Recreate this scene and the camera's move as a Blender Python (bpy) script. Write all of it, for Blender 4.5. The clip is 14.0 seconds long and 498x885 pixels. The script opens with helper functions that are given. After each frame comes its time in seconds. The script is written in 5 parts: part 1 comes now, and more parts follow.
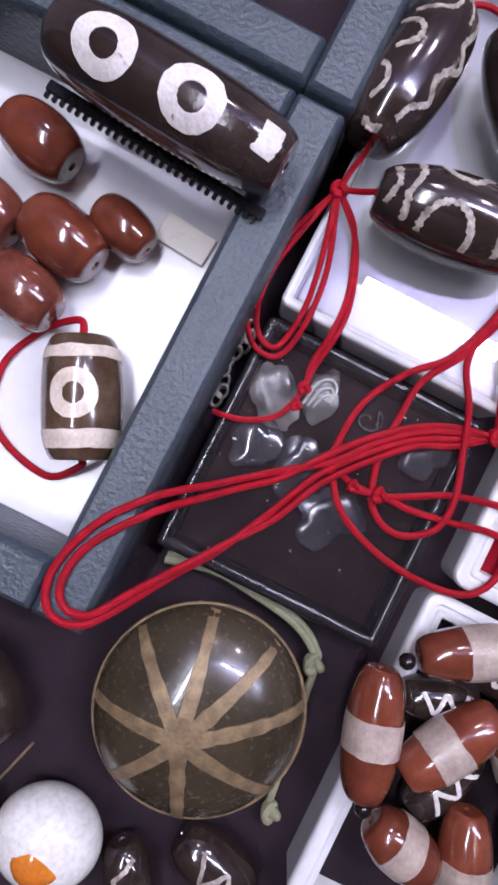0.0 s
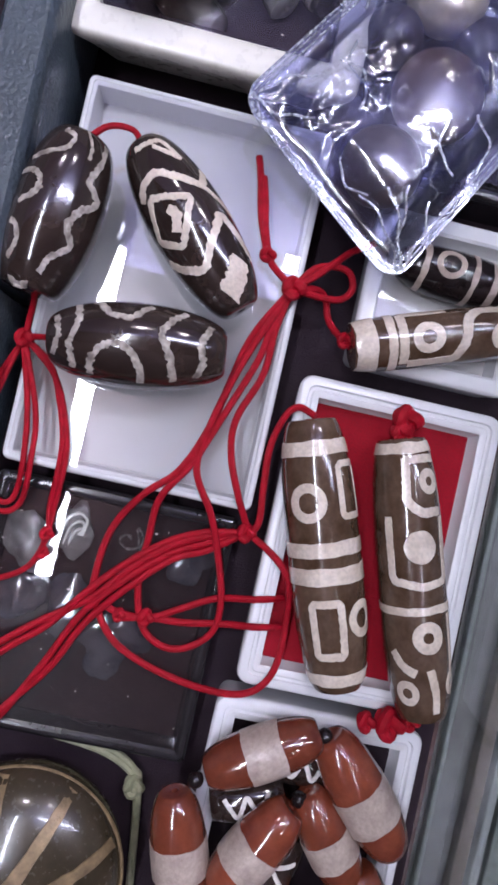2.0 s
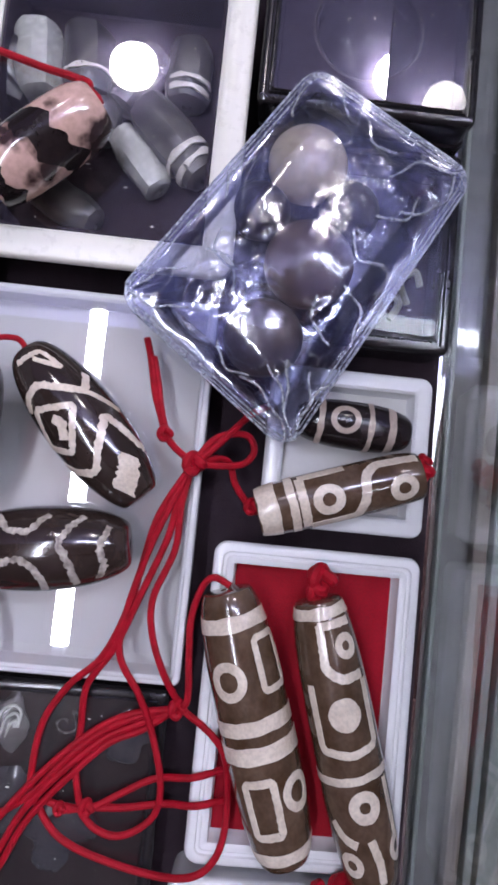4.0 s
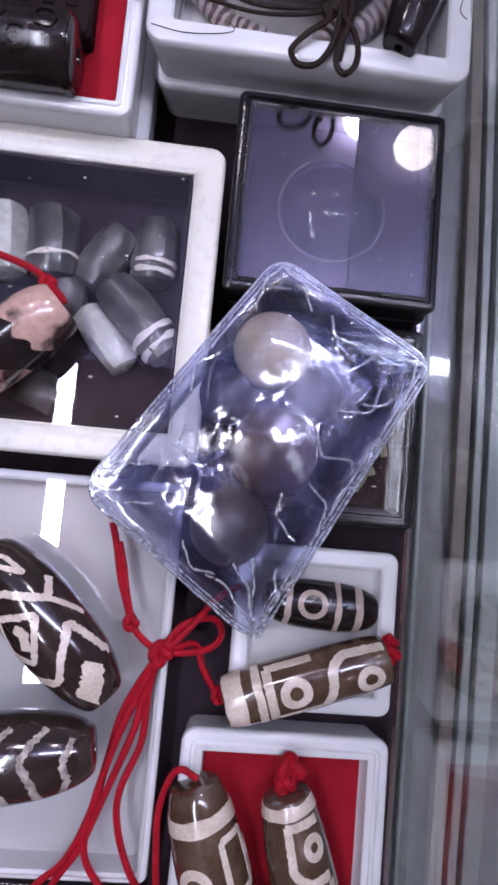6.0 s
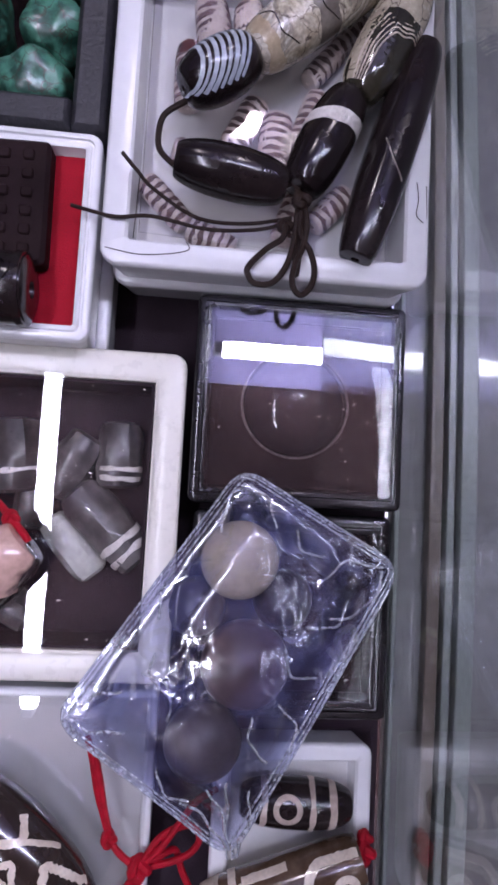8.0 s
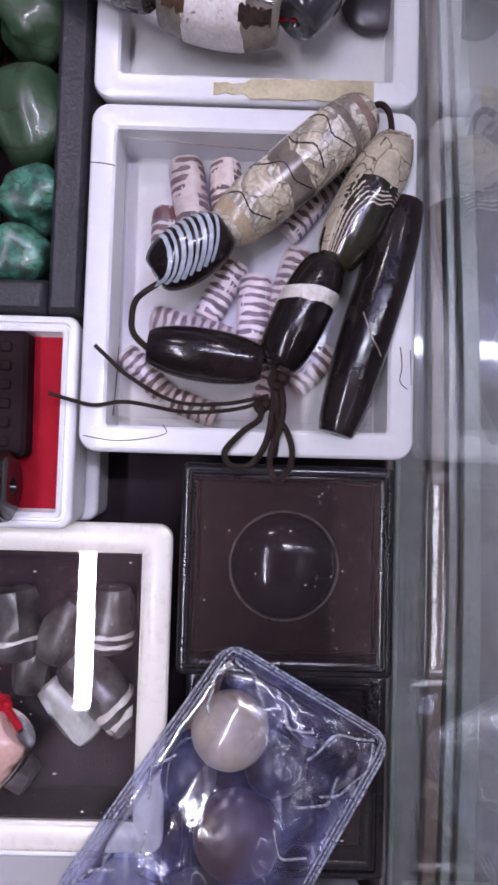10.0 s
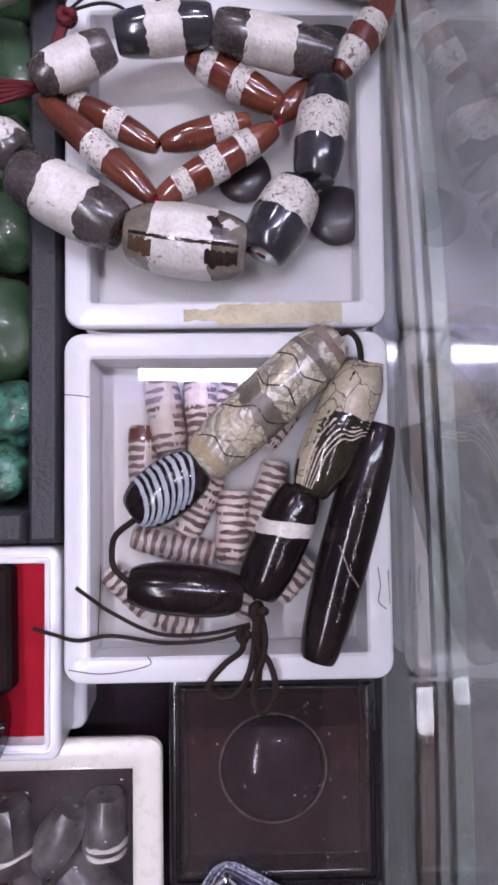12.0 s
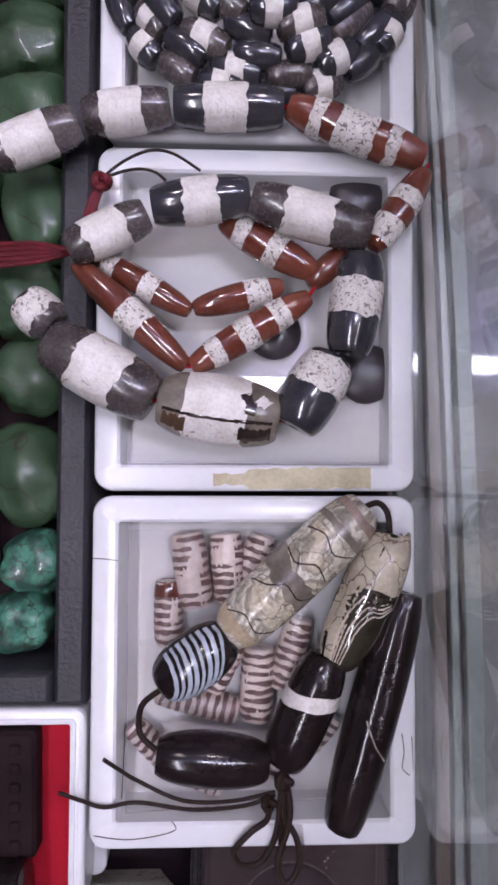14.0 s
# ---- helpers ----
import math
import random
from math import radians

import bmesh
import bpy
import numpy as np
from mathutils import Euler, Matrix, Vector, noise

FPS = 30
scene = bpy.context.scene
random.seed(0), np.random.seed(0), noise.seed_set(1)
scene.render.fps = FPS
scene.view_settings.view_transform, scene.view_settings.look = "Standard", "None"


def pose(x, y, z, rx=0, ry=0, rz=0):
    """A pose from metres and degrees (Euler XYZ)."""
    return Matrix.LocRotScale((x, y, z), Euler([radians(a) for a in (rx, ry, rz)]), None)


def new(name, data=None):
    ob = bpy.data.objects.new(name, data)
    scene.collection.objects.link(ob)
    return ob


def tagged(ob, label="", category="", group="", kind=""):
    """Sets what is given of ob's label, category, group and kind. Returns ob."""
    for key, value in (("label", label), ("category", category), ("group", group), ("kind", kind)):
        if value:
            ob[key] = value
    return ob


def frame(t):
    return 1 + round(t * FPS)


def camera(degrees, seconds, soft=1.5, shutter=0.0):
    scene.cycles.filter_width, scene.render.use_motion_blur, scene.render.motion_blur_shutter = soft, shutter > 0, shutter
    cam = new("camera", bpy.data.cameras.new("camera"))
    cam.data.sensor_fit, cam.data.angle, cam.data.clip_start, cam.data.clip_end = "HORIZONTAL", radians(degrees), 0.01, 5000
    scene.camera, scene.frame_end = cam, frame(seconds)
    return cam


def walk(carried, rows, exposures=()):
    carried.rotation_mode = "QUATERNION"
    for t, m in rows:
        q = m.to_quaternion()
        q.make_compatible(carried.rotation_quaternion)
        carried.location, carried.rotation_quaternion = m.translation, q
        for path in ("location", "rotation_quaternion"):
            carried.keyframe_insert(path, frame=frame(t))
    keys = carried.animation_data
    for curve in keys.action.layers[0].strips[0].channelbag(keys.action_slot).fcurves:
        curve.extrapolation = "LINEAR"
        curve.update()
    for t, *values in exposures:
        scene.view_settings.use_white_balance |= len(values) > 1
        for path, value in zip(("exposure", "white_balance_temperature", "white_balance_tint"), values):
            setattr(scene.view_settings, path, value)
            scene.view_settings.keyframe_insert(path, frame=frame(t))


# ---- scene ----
# ---- camera ----
cam = camera(46.0, 14.0, soft=3.0)
PATH = [
    (0, -0.01185, -0.00008, 0.19735, 1.650, -2.502, 26.862),
    (0.5, 0.00559, 0.02055, 0.19833, 1.692, -3.377, 21.178),
    (1, 0.02782, 0.03844, 0.20161, 1.069, -4.401, 15.659),
    (1.5, 0.04287, 0.05720, 0.20322, 0.535, -3.707, 13.273),
    (2, 0.04662, 0.06912, 0.20373, 0.719, -3.389, 12.677),
    (2.5, 0.05004, 0.08156, 0.20391, 1.443, -2.971, 11.240),
    (3, 0.05818, 0.09486, 0.20483, 1.309, -2.795, 8.963),
    (3.5, 0.06627, 0.10848, 0.20611, 2.102, -2.989, 6.746),
    (3.7, 0.07119, 0.11259, 0.20756, 3.150, -1.994, 6.001),
    (5.8, 0.06338, 0.17018, 0.21372, 5.045, -5.708, 5.058),
    (6, 0.06857, 0.17404, 0.21402, 5.528, -4.490, 5.091),
    (6.5, 0.06845, 0.18325, 0.21495, 5.612, -4.175, 5.153),
    (7, 0.06981, 0.20346, 0.21672, 5.421, -4.471, 4.544),
    (7.5, 0.07035, 0.23280, 0.22006, 4.926, -5.233, 3.672),
    (8, 0.07054, 0.24772, 0.22214, 4.402, -5.227, 3.033),
    (10.3, 0.08962, 0.32649, 0.22740, 2.371, -0.295, 0.880),
    (10.5, 0.08755, 0.33588, 0.23105, 2.230, -0.986, 0.233),
    (11, 0.08737, 0.34135, 0.23049, 2.337, -0.875, 0.323),
    (11.5, 0.09058, 0.35677, 0.22978, 2.612, -0.937, -0.182),
    (12, 0.09263, 0.38458, 0.23153, 2.473, -1.092, -0.744),
    (12.5, 0.09183, 0.38715, 0.23159, 2.524, -1.109, -0.709),
    (13, 0.09179, 0.38843, 0.23166, 2.456, -0.983, -0.690),
    (13.5, 0.08900, 0.40549, 0.23268, 2.056, -2.047, -0.737),
    (14, 0.08057, 0.44017, 0.23402, 1.965, -1.970, 0.223),
]
walk(cam, [(t, pose(*place)) for t, *place in PATH], exposures=[(0, 0.90, 6000, 23), (1.5, 0.68, 6000, 20), (3.5, 0.48, 6000, 19), (6, 0.44, 5900, 24), (8, 0.24, 5900, 28), (10.5, 0.52, 6150, 26), (12.5, 0.44, 6250, 25), (14, 0.38, 6250, 24)])

# ---- world and lamps ----
world = bpy.data.worlds.new("world")
scene.world = world
world.use_nodes = True
world.node_tree.nodes["Background"].inputs[0].default_value = (0.75, 0.78, 0.9, 1)
world.node_tree.nodes["Background"].inputs[1].default_value = 0.05
TUBE_POWER, SPOT_POWER = 58.0, 56.0

# ---- materials ----


def material(name, base, other=None, rough=0.5, scale=60.0, fine=600.0, bump=0.1, metal=0.0, coat=0.0, spec=0.5, mix=0.5, sub=0.0, cracks=0.0, crack_colour=(0.05, 0.04, 0.03), crack_scale=150.0, bump_scale=None, vary=0.0, grain_depth=0.35, speckle=0.0):
    """A surface with variation at two scales, fine relief, and optional cracks."""
    m = bpy.data.materials.new(name)
    m.use_nodes = True
    nt = m.node_tree
    n, l = nt.nodes, nt.links
    p = n["Principled BSDF"]
    other = other or tuple(c * 0.8 for c in base)
    tc = n.new("ShaderNodeTexCoord")
    big = n.new("ShaderNodeTexNoise")
    big.inputs["Scale"].default_value, big.inputs["Detail"].default_value = scale, 4
    small = n.new("ShaderNodeTexNoise")
    small.inputs["Scale"].default_value, small.inputs["Detail"].default_value = fine, 6
    l.new(tc.outputs["Object"], big.inputs["Vector"])
    l.new(tc.outputs["Object"], small.inputs["Vector"])
    ramp = n.new("ShaderNodeValToRGB")
    ramp.color_ramp.elements[0].position, ramp.color_ramp.elements[1].position = 0.5 - 0.3 * (1.05 - mix), 0.5 + 0.3 * (1.05 - mix)
    ramp.color_ramp.elements[0].color, ramp.color_ramp.elements[1].color = (*base, 1), (*other, 1)
    l.new(big.outputs["Fac"], ramp.inputs["Fac"])
    grain = n.new("ShaderNodeMix")
    grain.data_type, grain.blend_type = "RGBA", "MULTIPLY"
    grain.inputs["Factor"].default_value = grain_depth
    gr = n.new("ShaderNodeValToRGB")
    gr.color_ramp.elements[0].position, gr.color_ramp.elements[0].color = 0.35, (0.55, 0.55, 0.55, 1)
    gr.color_ramp.elements[1].position = 0.6
    l.new(small.outputs["Fac"], gr.inputs["Fac"])
    l.new(ramp.outputs["Color"], grain.inputs["A"])
    l.new(gr.outputs["Color"], grain.inputs["B"])
    out = grain.outputs["Result"]
    if cracks:
        vo = n.new("ShaderNodeTexVoronoi")
        vo.feature = "DISTANCE_TO_EDGE"
        vo.inputs["Scale"].default_value = crack_scale
        warp = n.new("ShaderNodeMix")
        warp.data_type, warp.blend_type = "RGBA", "ADD"
        warp.inputs["Factor"].default_value = 0.012
        l.new(tc.outputs["Object"], warp.inputs["A"])
        l.new(big.outputs["Color"], warp.inputs["B"])
        l.new(warp.outputs["Result"], vo.inputs["Vector"])
        cr = n.new("ShaderNodeValToRGB")
        cr.color_ramp.elements[0].color, cr.color_ramp.elements[1].color = (1, 1, 1, 1), (0, 0, 0, 1)
        cr.color_ramp.elements[0].position, cr.color_ramp.elements[1].position = 0.0, cracks
        l.new(vo.outputs["Distance"], cr.inputs["Fac"])
        cm = n.new("ShaderNodeMix")
        cm.data_type = "RGBA"
        cm.inputs["B"].default_value = (*crack_colour, 1)
        l.new(cr.outputs["Color"], cm.inputs["Factor"])
        l.new(out, cm.inputs["A"])
        out = cm.outputs["Result"]
    if speckle:
        sp, st, sm = n.new("ShaderNodeTexNoise"), n.new("ShaderNodeValToRGB"), n.new("ShaderNodeMix")
        sp.inputs["Scale"].default_value, sp.inputs["Detail"].default_value, sp.inputs["Distortion"].default_value = crack_scale, 7, 1.0
        st.color_ramp.elements[0].position, st.color_ramp.elements[1].position = speckle, speckle + 0.05
        st.color_ramp.elements[0].color, st.color_ramp.elements[1].color = (0, 0, 0, 1), (1, 1, 1, 1)
        sm.data_type = "RGBA"
        sm.inputs["B"].default_value = (*crack_colour, 1)
        l.new(tc.outputs["Object"], sp.inputs["Vector"])
        l.new(sp.outputs["Fac"], st.inputs["Fac"])
        l.new(st.outputs["Color"], sm.inputs["Factor"])
        l.new(out, sm.inputs["A"])
        out = sm.outputs["Result"]
    if vary:
        info, hsv = n.new("ShaderNodeObjectInfo"), n.new("ShaderNodeHueSaturation")
        mp = n.new("ShaderNodeMapRange")
        mp.inputs["To Min"].default_value, mp.inputs["To Max"].default_value = 1 - vary, 1 + vary
        l.new(info.outputs["Random"], mp.inputs["Value"])
        l.new(mp.outputs["Result"], hsv.inputs["Value"])
        l.new(out, hsv.inputs["Color"])
        out = hsv.outputs["Color"]
    l.new(out, p.inputs["Base Color"])
    rr = n.new("ShaderNodeMapRange")
    rr.inputs["To Min"].default_value, rr.inputs["To Max"].default_value = rough * 0.75, min(1, rough * 1.3)
    l.new(small.outputs["Fac"], rr.inputs["Value"])
    l.new(rr.outputs["Result"], p.inputs["Roughness"])
    bp = n.new("ShaderNodeBump")
    bp.inputs["Strength"].default_value, bp.inputs["Distance"].default_value = bump, 0.0006
    if bump_scale:
        bt = n.new("ShaderNodeTexNoise")
        bt.inputs["Scale"].default_value, bt.inputs["Detail"].default_value = bump_scale, 3
        l.new(tc.outputs["Object"], bt.inputs["Vector"])
        l.new(bt.outputs["Fac"], bp.inputs["Height"])
    else:
        l.new(small.outputs["Fac"], bp.inputs["Height"])
    l.new(bp.outputs["Normal"], p.inputs["Normal"])
    p.inputs["Metallic"].default_value = metal
    p.inputs["Coat Weight"].default_value, p.inputs["Coat Roughness"].default_value = coat, 0.06
    p.inputs["Specular IOR Level"].default_value = spec
    if sub:
        p.inputs["Subsurface Weight"].default_value, p.inputs["Subsurface Scale"].default_value = sub, 0.004
        p.inputs["Subsurface Radius"].default_value = (1, 0.6, 0.45)
    return m


def clear(name, ior=1.5, tint=(1, 1, 1), rough=0.0, bump=0.0, bump_scale=80.0, haze=0.0, haze_colour=(0.8, 0.82, 0.9), haze_scale=900, glint=0.0, sheen=0.0):
    """Clear sheet: what is not mirrored passes straight through; haze is lid dust and, on film, painted reflected
    light.
    """
    m = bpy.data.materials.new(name)
    m.use_nodes = True
    nt = m.node_tree
    n, l = nt.nodes, nt.links
    n.remove(n["Principled BSDF"])
    tr, gl, fr, mx = n.new("ShaderNodeBsdfTransparent"), n.new("ShaderNodeBsdfGlossy"), n.new("ShaderNodeFresnel"), n.new("ShaderNodeMixShader")
    tr.inputs[0].default_value = (*tint, 1)
    gl.inputs["Roughness"].default_value = rough
    # a sheet mirrors at both of its faces without bending the view, so the gloss is scaled from a low index
    gain = n.new("ShaderNodeMath")
    gain.operation, gain.use_clamp = "MULTIPLY", True
    gain.inputs[1].default_value = ((ior - 1) / (ior + 1)) ** 2 / (0.35 / 2.35) ** 2
    fr.inputs["IOR"].default_value = 1.35
    l.new(fr.outputs[0], gain.inputs[0])
    l.new(gain.outputs[0], mx.inputs[0])
    if sheen:
        soft_gloss, both = n.new("ShaderNodeBsdfGlossy"), n.new("ShaderNodeMixShader")
        soft_gloss.inputs["Roughness"].default_value, both.inputs[0].default_value = sheen, 0.4
        l.new(gl.outputs[0], both.inputs[1])
        l.new(soft_gloss.outputs[0], both.inputs[2])
        l.new(both.outputs[0], mx.inputs[2])
    else:
        l.new(gl.outputs[0], mx.inputs[2])
    first = tr.outputs[0]
    tc = n.new("ShaderNodeTexCoord")
    # patchy diffuse veil: dust on lids, mirrored lamp light painted in on film
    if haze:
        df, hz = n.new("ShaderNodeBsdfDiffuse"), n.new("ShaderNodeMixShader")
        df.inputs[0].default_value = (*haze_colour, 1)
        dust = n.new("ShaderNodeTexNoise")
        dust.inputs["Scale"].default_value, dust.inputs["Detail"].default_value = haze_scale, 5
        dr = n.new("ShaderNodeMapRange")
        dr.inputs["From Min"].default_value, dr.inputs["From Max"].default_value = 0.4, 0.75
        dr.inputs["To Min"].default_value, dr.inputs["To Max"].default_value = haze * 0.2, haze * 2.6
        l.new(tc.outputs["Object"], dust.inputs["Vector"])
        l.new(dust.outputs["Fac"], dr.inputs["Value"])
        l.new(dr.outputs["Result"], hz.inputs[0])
        # thin white lines painted on for the glints of crumpled film
        if glint:
            add = None
            for size, thin in ((34, 0.009), (70, 0.010)):
                wr, df2, ab, ln, mk, mr, mu, sm = (n.new("ShaderNodeTexNoise"), n.new("ShaderNodeMath"), n.new("ShaderNodeMath"), n.new("ShaderNodeMapRange"), n.new("ShaderNodeTexNoise"), n.new("ShaderNodeMapRange"), n.new("ShaderNodeMath"), n.new("ShaderNodeMath"))
                wr.inputs["Scale"].default_value, wr.inputs["Detail"].default_value, wr.inputs["Distortion"].default_value = size, 1.5, 0.6
                mk.inputs["Scale"].default_value, mk.inputs["Detail"].default_value = size * 1.3, 1
                df2.operation, ab.operation, mu.operation, sm.operation = "SUBTRACT", "ABSOLUTE", "MULTIPLY", "ADD"
                df2.inputs[1].default_value = 0.5
                ln.inputs["From Min"].default_value, ln.inputs["From Max"].default_value, ln.inputs["To Min"].default_value, ln.inputs["To Max"].default_value = 0.0, thin, glint, 0.0
                mr.inputs["From Min"].default_value, mr.inputs["From Max"].default_value = 0.50, 0.62
                for tex in (wr, mk):
                    l.new(tc.outputs["Object"], tex.inputs["Vector"])
                l.new(wr.outputs["Fac"], df2.inputs[0])
                l.new(df2.outputs[0], ab.inputs[0])
                l.new(ab.outputs[0], ln.inputs["Value"])
                l.new(mk.outputs["Fac"], mr.inputs["Value"])
                l.new(ln.outputs["Result"], mu.inputs[0])
                l.new(mr.outputs["Result"], mu.inputs[1])
                l.new(mu.outputs[0], sm.inputs[0])
                sm.inputs[1].default_value = 0.0
                if add:
                    l.new(add, sm.inputs[1])
                add = sm.outputs[0]
            milk, cz = n.new("ShaderNodeBsdfDiffuse"), n.new("ShaderNodeMixShader")
            milk.inputs[0].default_value = (0.86, 0.88, 0.95, 1)
            l.new(add, cz.inputs[0])
            l.new(hz.outputs[0], cz.inputs[1])
            l.new(milk.outputs[0], cz.inputs[2])
        l.new(tr.outputs[0], hz.inputs[1])
        l.new(df.outputs[0], hz.inputs[2])
        first = cz.outputs[0] if glint else hz.outputs[0]
    l.new(first, mx.inputs[1])
    if bump:
        bp, bt = n.new("ShaderNodeBump"), n.new("ShaderNodeTexNoise")
        bp.inputs["Strength"].default_value, bp.inputs["Distance"].default_value = bump, 0.004
        bt.inputs["Scale"].default_value, bt.inputs["Detail"].default_value, bt.inputs["Distortion"].default_value = bump_scale, 3, 1.5
        l.new(tc.outputs["Object"], bt.inputs["Vector"])
        l.new(bt.outputs["Fac"], bp.inputs["Height"])
        l.new(bp.outputs["Normal"], gl.inputs["Normal"])
        l.new(bp.outputs["Normal"], fr.inputs["Normal"])
    l.new(mx.outputs[0], n["Material Output"].inputs["Surface"])
    return m


def glow(name, colour, strength):
    m = bpy.data.materials.new(name)
    m.use_nodes = True
    p = m.node_tree.nodes["Principled BSDF"]
    p.inputs["Emission Color"].default_value, p.inputs["Emission Strength"].default_value = (*colour, 1), strength
    return m


WHITE = material("white_plastic", (0.74, 0.74, 0.76), (0.70, 0.70, 0.72), rough=0.22, scale=18, fine=300, bump=0.02, spec=0.5, grain_depth=0.06)
WHITE_FLOOR = material("white_tray_floor", (0.68, 0.67, 0.66), (0.60, 0.59, 0.585), rough=0.02, scale=20, fine=400, bump=0.0, spec=0.5, grain_depth=0.06)
IVORY = material("ivory_plastic", (0.74, 0.71, 0.64), (0.725, 0.695, 0.625), rough=0.28, scale=18, fine=300, bump=0.02, grain_depth=0.06)
BLACK = material("black_plastic", (0.012, 0.011, 0.013), (0.02, 0.018, 0.02), rough=0.16, scale=40, fine=500, bump=0.03)
BLACK_LINER = material("dusty_black_liner", (0.012, 0.006, 0.007), (0.020, 0.011, 0.012), rough=0.6, scale=50, fine=900, bump=0.15, spec=0.06)
GREY_FLOOR = material("dark_grey_cloth", (0.018, 0.011, 0.015), (0.030, 0.019, 0.026), rough=0.8, scale=40, fine=1500, bump=0.4, spec=0.15)
LEATHER = material("grey_leatherette", (0.055, 0.073, 0.092), (0.038, 0.050, 0.066), rough=0.34, scale=40, fine=900, bump=0.9, bump_scale=650)
LEATHER_DARK = material("dark_leatherette", (0.03, 0.028, 0.035), (0.02, 0.02, 0.025), rough=0.5, scale=40, fine=900, bump=0.8, bump_scale=600)
RED_FELT = material("red_felt", (0.36, 0.006, 0.018), (0.28, 0.004, 0.012), rough=0.85, scale=60, fine=1800, bump=0.3, spec=0.2)
RED_CORD = material("red_cord", (0.42, 0.003, 0.016), (0.30, 0.002, 0.010), rough=0.55, scale=300, fine=2500, bump=0.6, spec=0.22)
# darker copy of the red cord, with the view's edge darkening in its colour
SHADED_RED_CORD = material("shaded_red_cord", (0.15, 0.003, 0.010), (0.09, 0.002, 0.007), rough=0.6, scale=300, fine=2500, bump=0.6)
BLACK_CORD = material("brown_black_cord", (0.018, 0.009, 0.007), (0.026, 0.015, 0.012), rough=0.5, scale=300, fine=2500, bump=0.5, spec=0.2)
PALE_CORD = material("pale_green_cord", (0.33, 0.32, 0.2), (0.24, 0.25, 0.15), rough=0.7, scale=300, fine=2500, bump=0.6)
AGATE = material("dark_brown_agate", (0.022, 0.014, 0.012), (0.040, 0.026, 0.022), rough=0.14, scale=70, fine=700, bump=0.06, coat=0.7)
AGATE_TAN = material("olive_brown_agate", (0.064, 0.034, 0.018), (0.125, 0.080, 0.054), rough=0.16, scale=90, fine=700, bump=0.06, coat=0.6)
ETCH = material("etched_grey_line", (0.56, 0.50, 0.44), (0.17, 0.14, 0.12), rough=0.45, scale=420, fine=1400, bump=0.5)
CREAM = material("cream_etched_band", (0.76, 0.67, 0.57), (0.60, 0.50, 0.41), rough=0.22, scale=150, fine=900, bump=0.1, coat=0.4)
BLACK_STONE = material("polished_black_stone", (0.010, 0.007, 0.008), (0.022, 0.015, 0.015), rough=0.17, scale=80, fine=700, bump=0.02, coat=0.12, spec=0.35)
CARNELIAN = material("carnelian", (0.105, 0.026, 0.016), (0.19, 0.056, 0.034), rough=0.16, scale=110, fine=800, bump=0.05, coat=0.6, sub=0.15, vary=0.2)
ORANGE = material("orange_carnelian", (0.23, 0.058, 0.028), (0.13, 0.028, 0.016), rough=0.14, scale=100, fine=800, bump=0.05, coat=0.7, sub=0.15, vary=0.2)
SLATE = material("grey_slate_agate", (0.052, 0.042, 0.041), (0.115, 0.096, 0.094), rough=0.26, scale=110, fine=900, bump=0.08, coat=0.3, vary=0.25, grain_depth=0.14)
SLATE_DARK = material("dark_blue_agate", (0.028, 0.028, 0.036), (0.05, 0.048, 0.055), rough=0.15, scale=110, fine=900, bump=0.06, coat=0.6)
BONE = material("speckled_white_band", (0.76, 0.73, 0.69), (0.60, 0.55, 0.52), rough=0.55, scale=160, fine=1000, bump=0.6, speckle=0.56, crack_colour=(0.17, 0.13, 0.12), crack_scale=850)
BONE_PLAIN = material("chalky_white_band", (0.77, 0.74, 0.71), (0.62, 0.57, 0.53), rough=0.4, scale=140, fine=900, bump=0.5, speckle=0.66, crack_colour=(0.24, 0.17, 0.13), crack_scale=210)
PINKISH = material("pinkish_band", (0.50, 0.41, 0.35), (0.36, 0.28, 0.24), rough=0.3, scale=200, fine=900, bump=0.3)
SHELL = material("striped_pale_tube", (0.70, 0.62, 0.57), (0.58, 0.46, 0.42), rough=0.35, scale=180, fine=900, bump=0.3, coat=0.3, vary=0.2)
SHELL_BAND = material("brown_tube_band", (0.10, 0.055, 0.052), (0.18, 0.105, 0.10), rough=0.4, scale=200, fine=900, bump=0.4)
CRACKLE = material("crackled_grey_agate", (0.42, 0.35, 0.25), (0.27, 0.24, 0.20), rough=0.24, scale=80, fine=800, bump=0.35, coat=0.4, cracks=0.016, crack_colour=(0.06, 0.042, 0.034), crack_scale=85, grain_depth=0.7)
crack_nodes = CRACKLE.node_tree.nodes
crack_ramp = [x for x in crack_nodes if x.bl_idname == "ShaderNodeValToRGB"][0].color_ramp
crack_ramp.elements.new(0.42).color = (0.62, 0.55, 0.42, 1)
crack_ramp.elements.new(0.47).color = (0.36, 0.31, 0.24, 1)
crack_ramp.elements.new(0.51).color = (0.30, 0.27, 0.22, 1)
crack_ramp.elements.new(0.535).color = (0.70, 0.66, 0.56, 1)
crack_ramp.elements.new(0.60).color = (0.56, 0.50, 0.40, 1)
for x in crack_nodes:
    if x.bl_idname == "ShaderNodeTexNoise" and x.inputs["Scale"].default_value < 100:
        x.inputs["Distortion"].default_value, x.inputs["Detail"].default_value = 0.9, 8
ROSE_BAND = material("rose_brown_band", (0.20, 0.13, 0.105), (0.33, 0.25, 0.21), rough=0.2, scale=130, fine=700, bump=0.1, coat=0.4)
SMOKE_BAND = material("smoky_grey_band", (0.125, 0.105, 0.088), (0.25, 0.215, 0.18), rough=0.2, scale=130, fine=700, bump=0.1, coat=0.4)
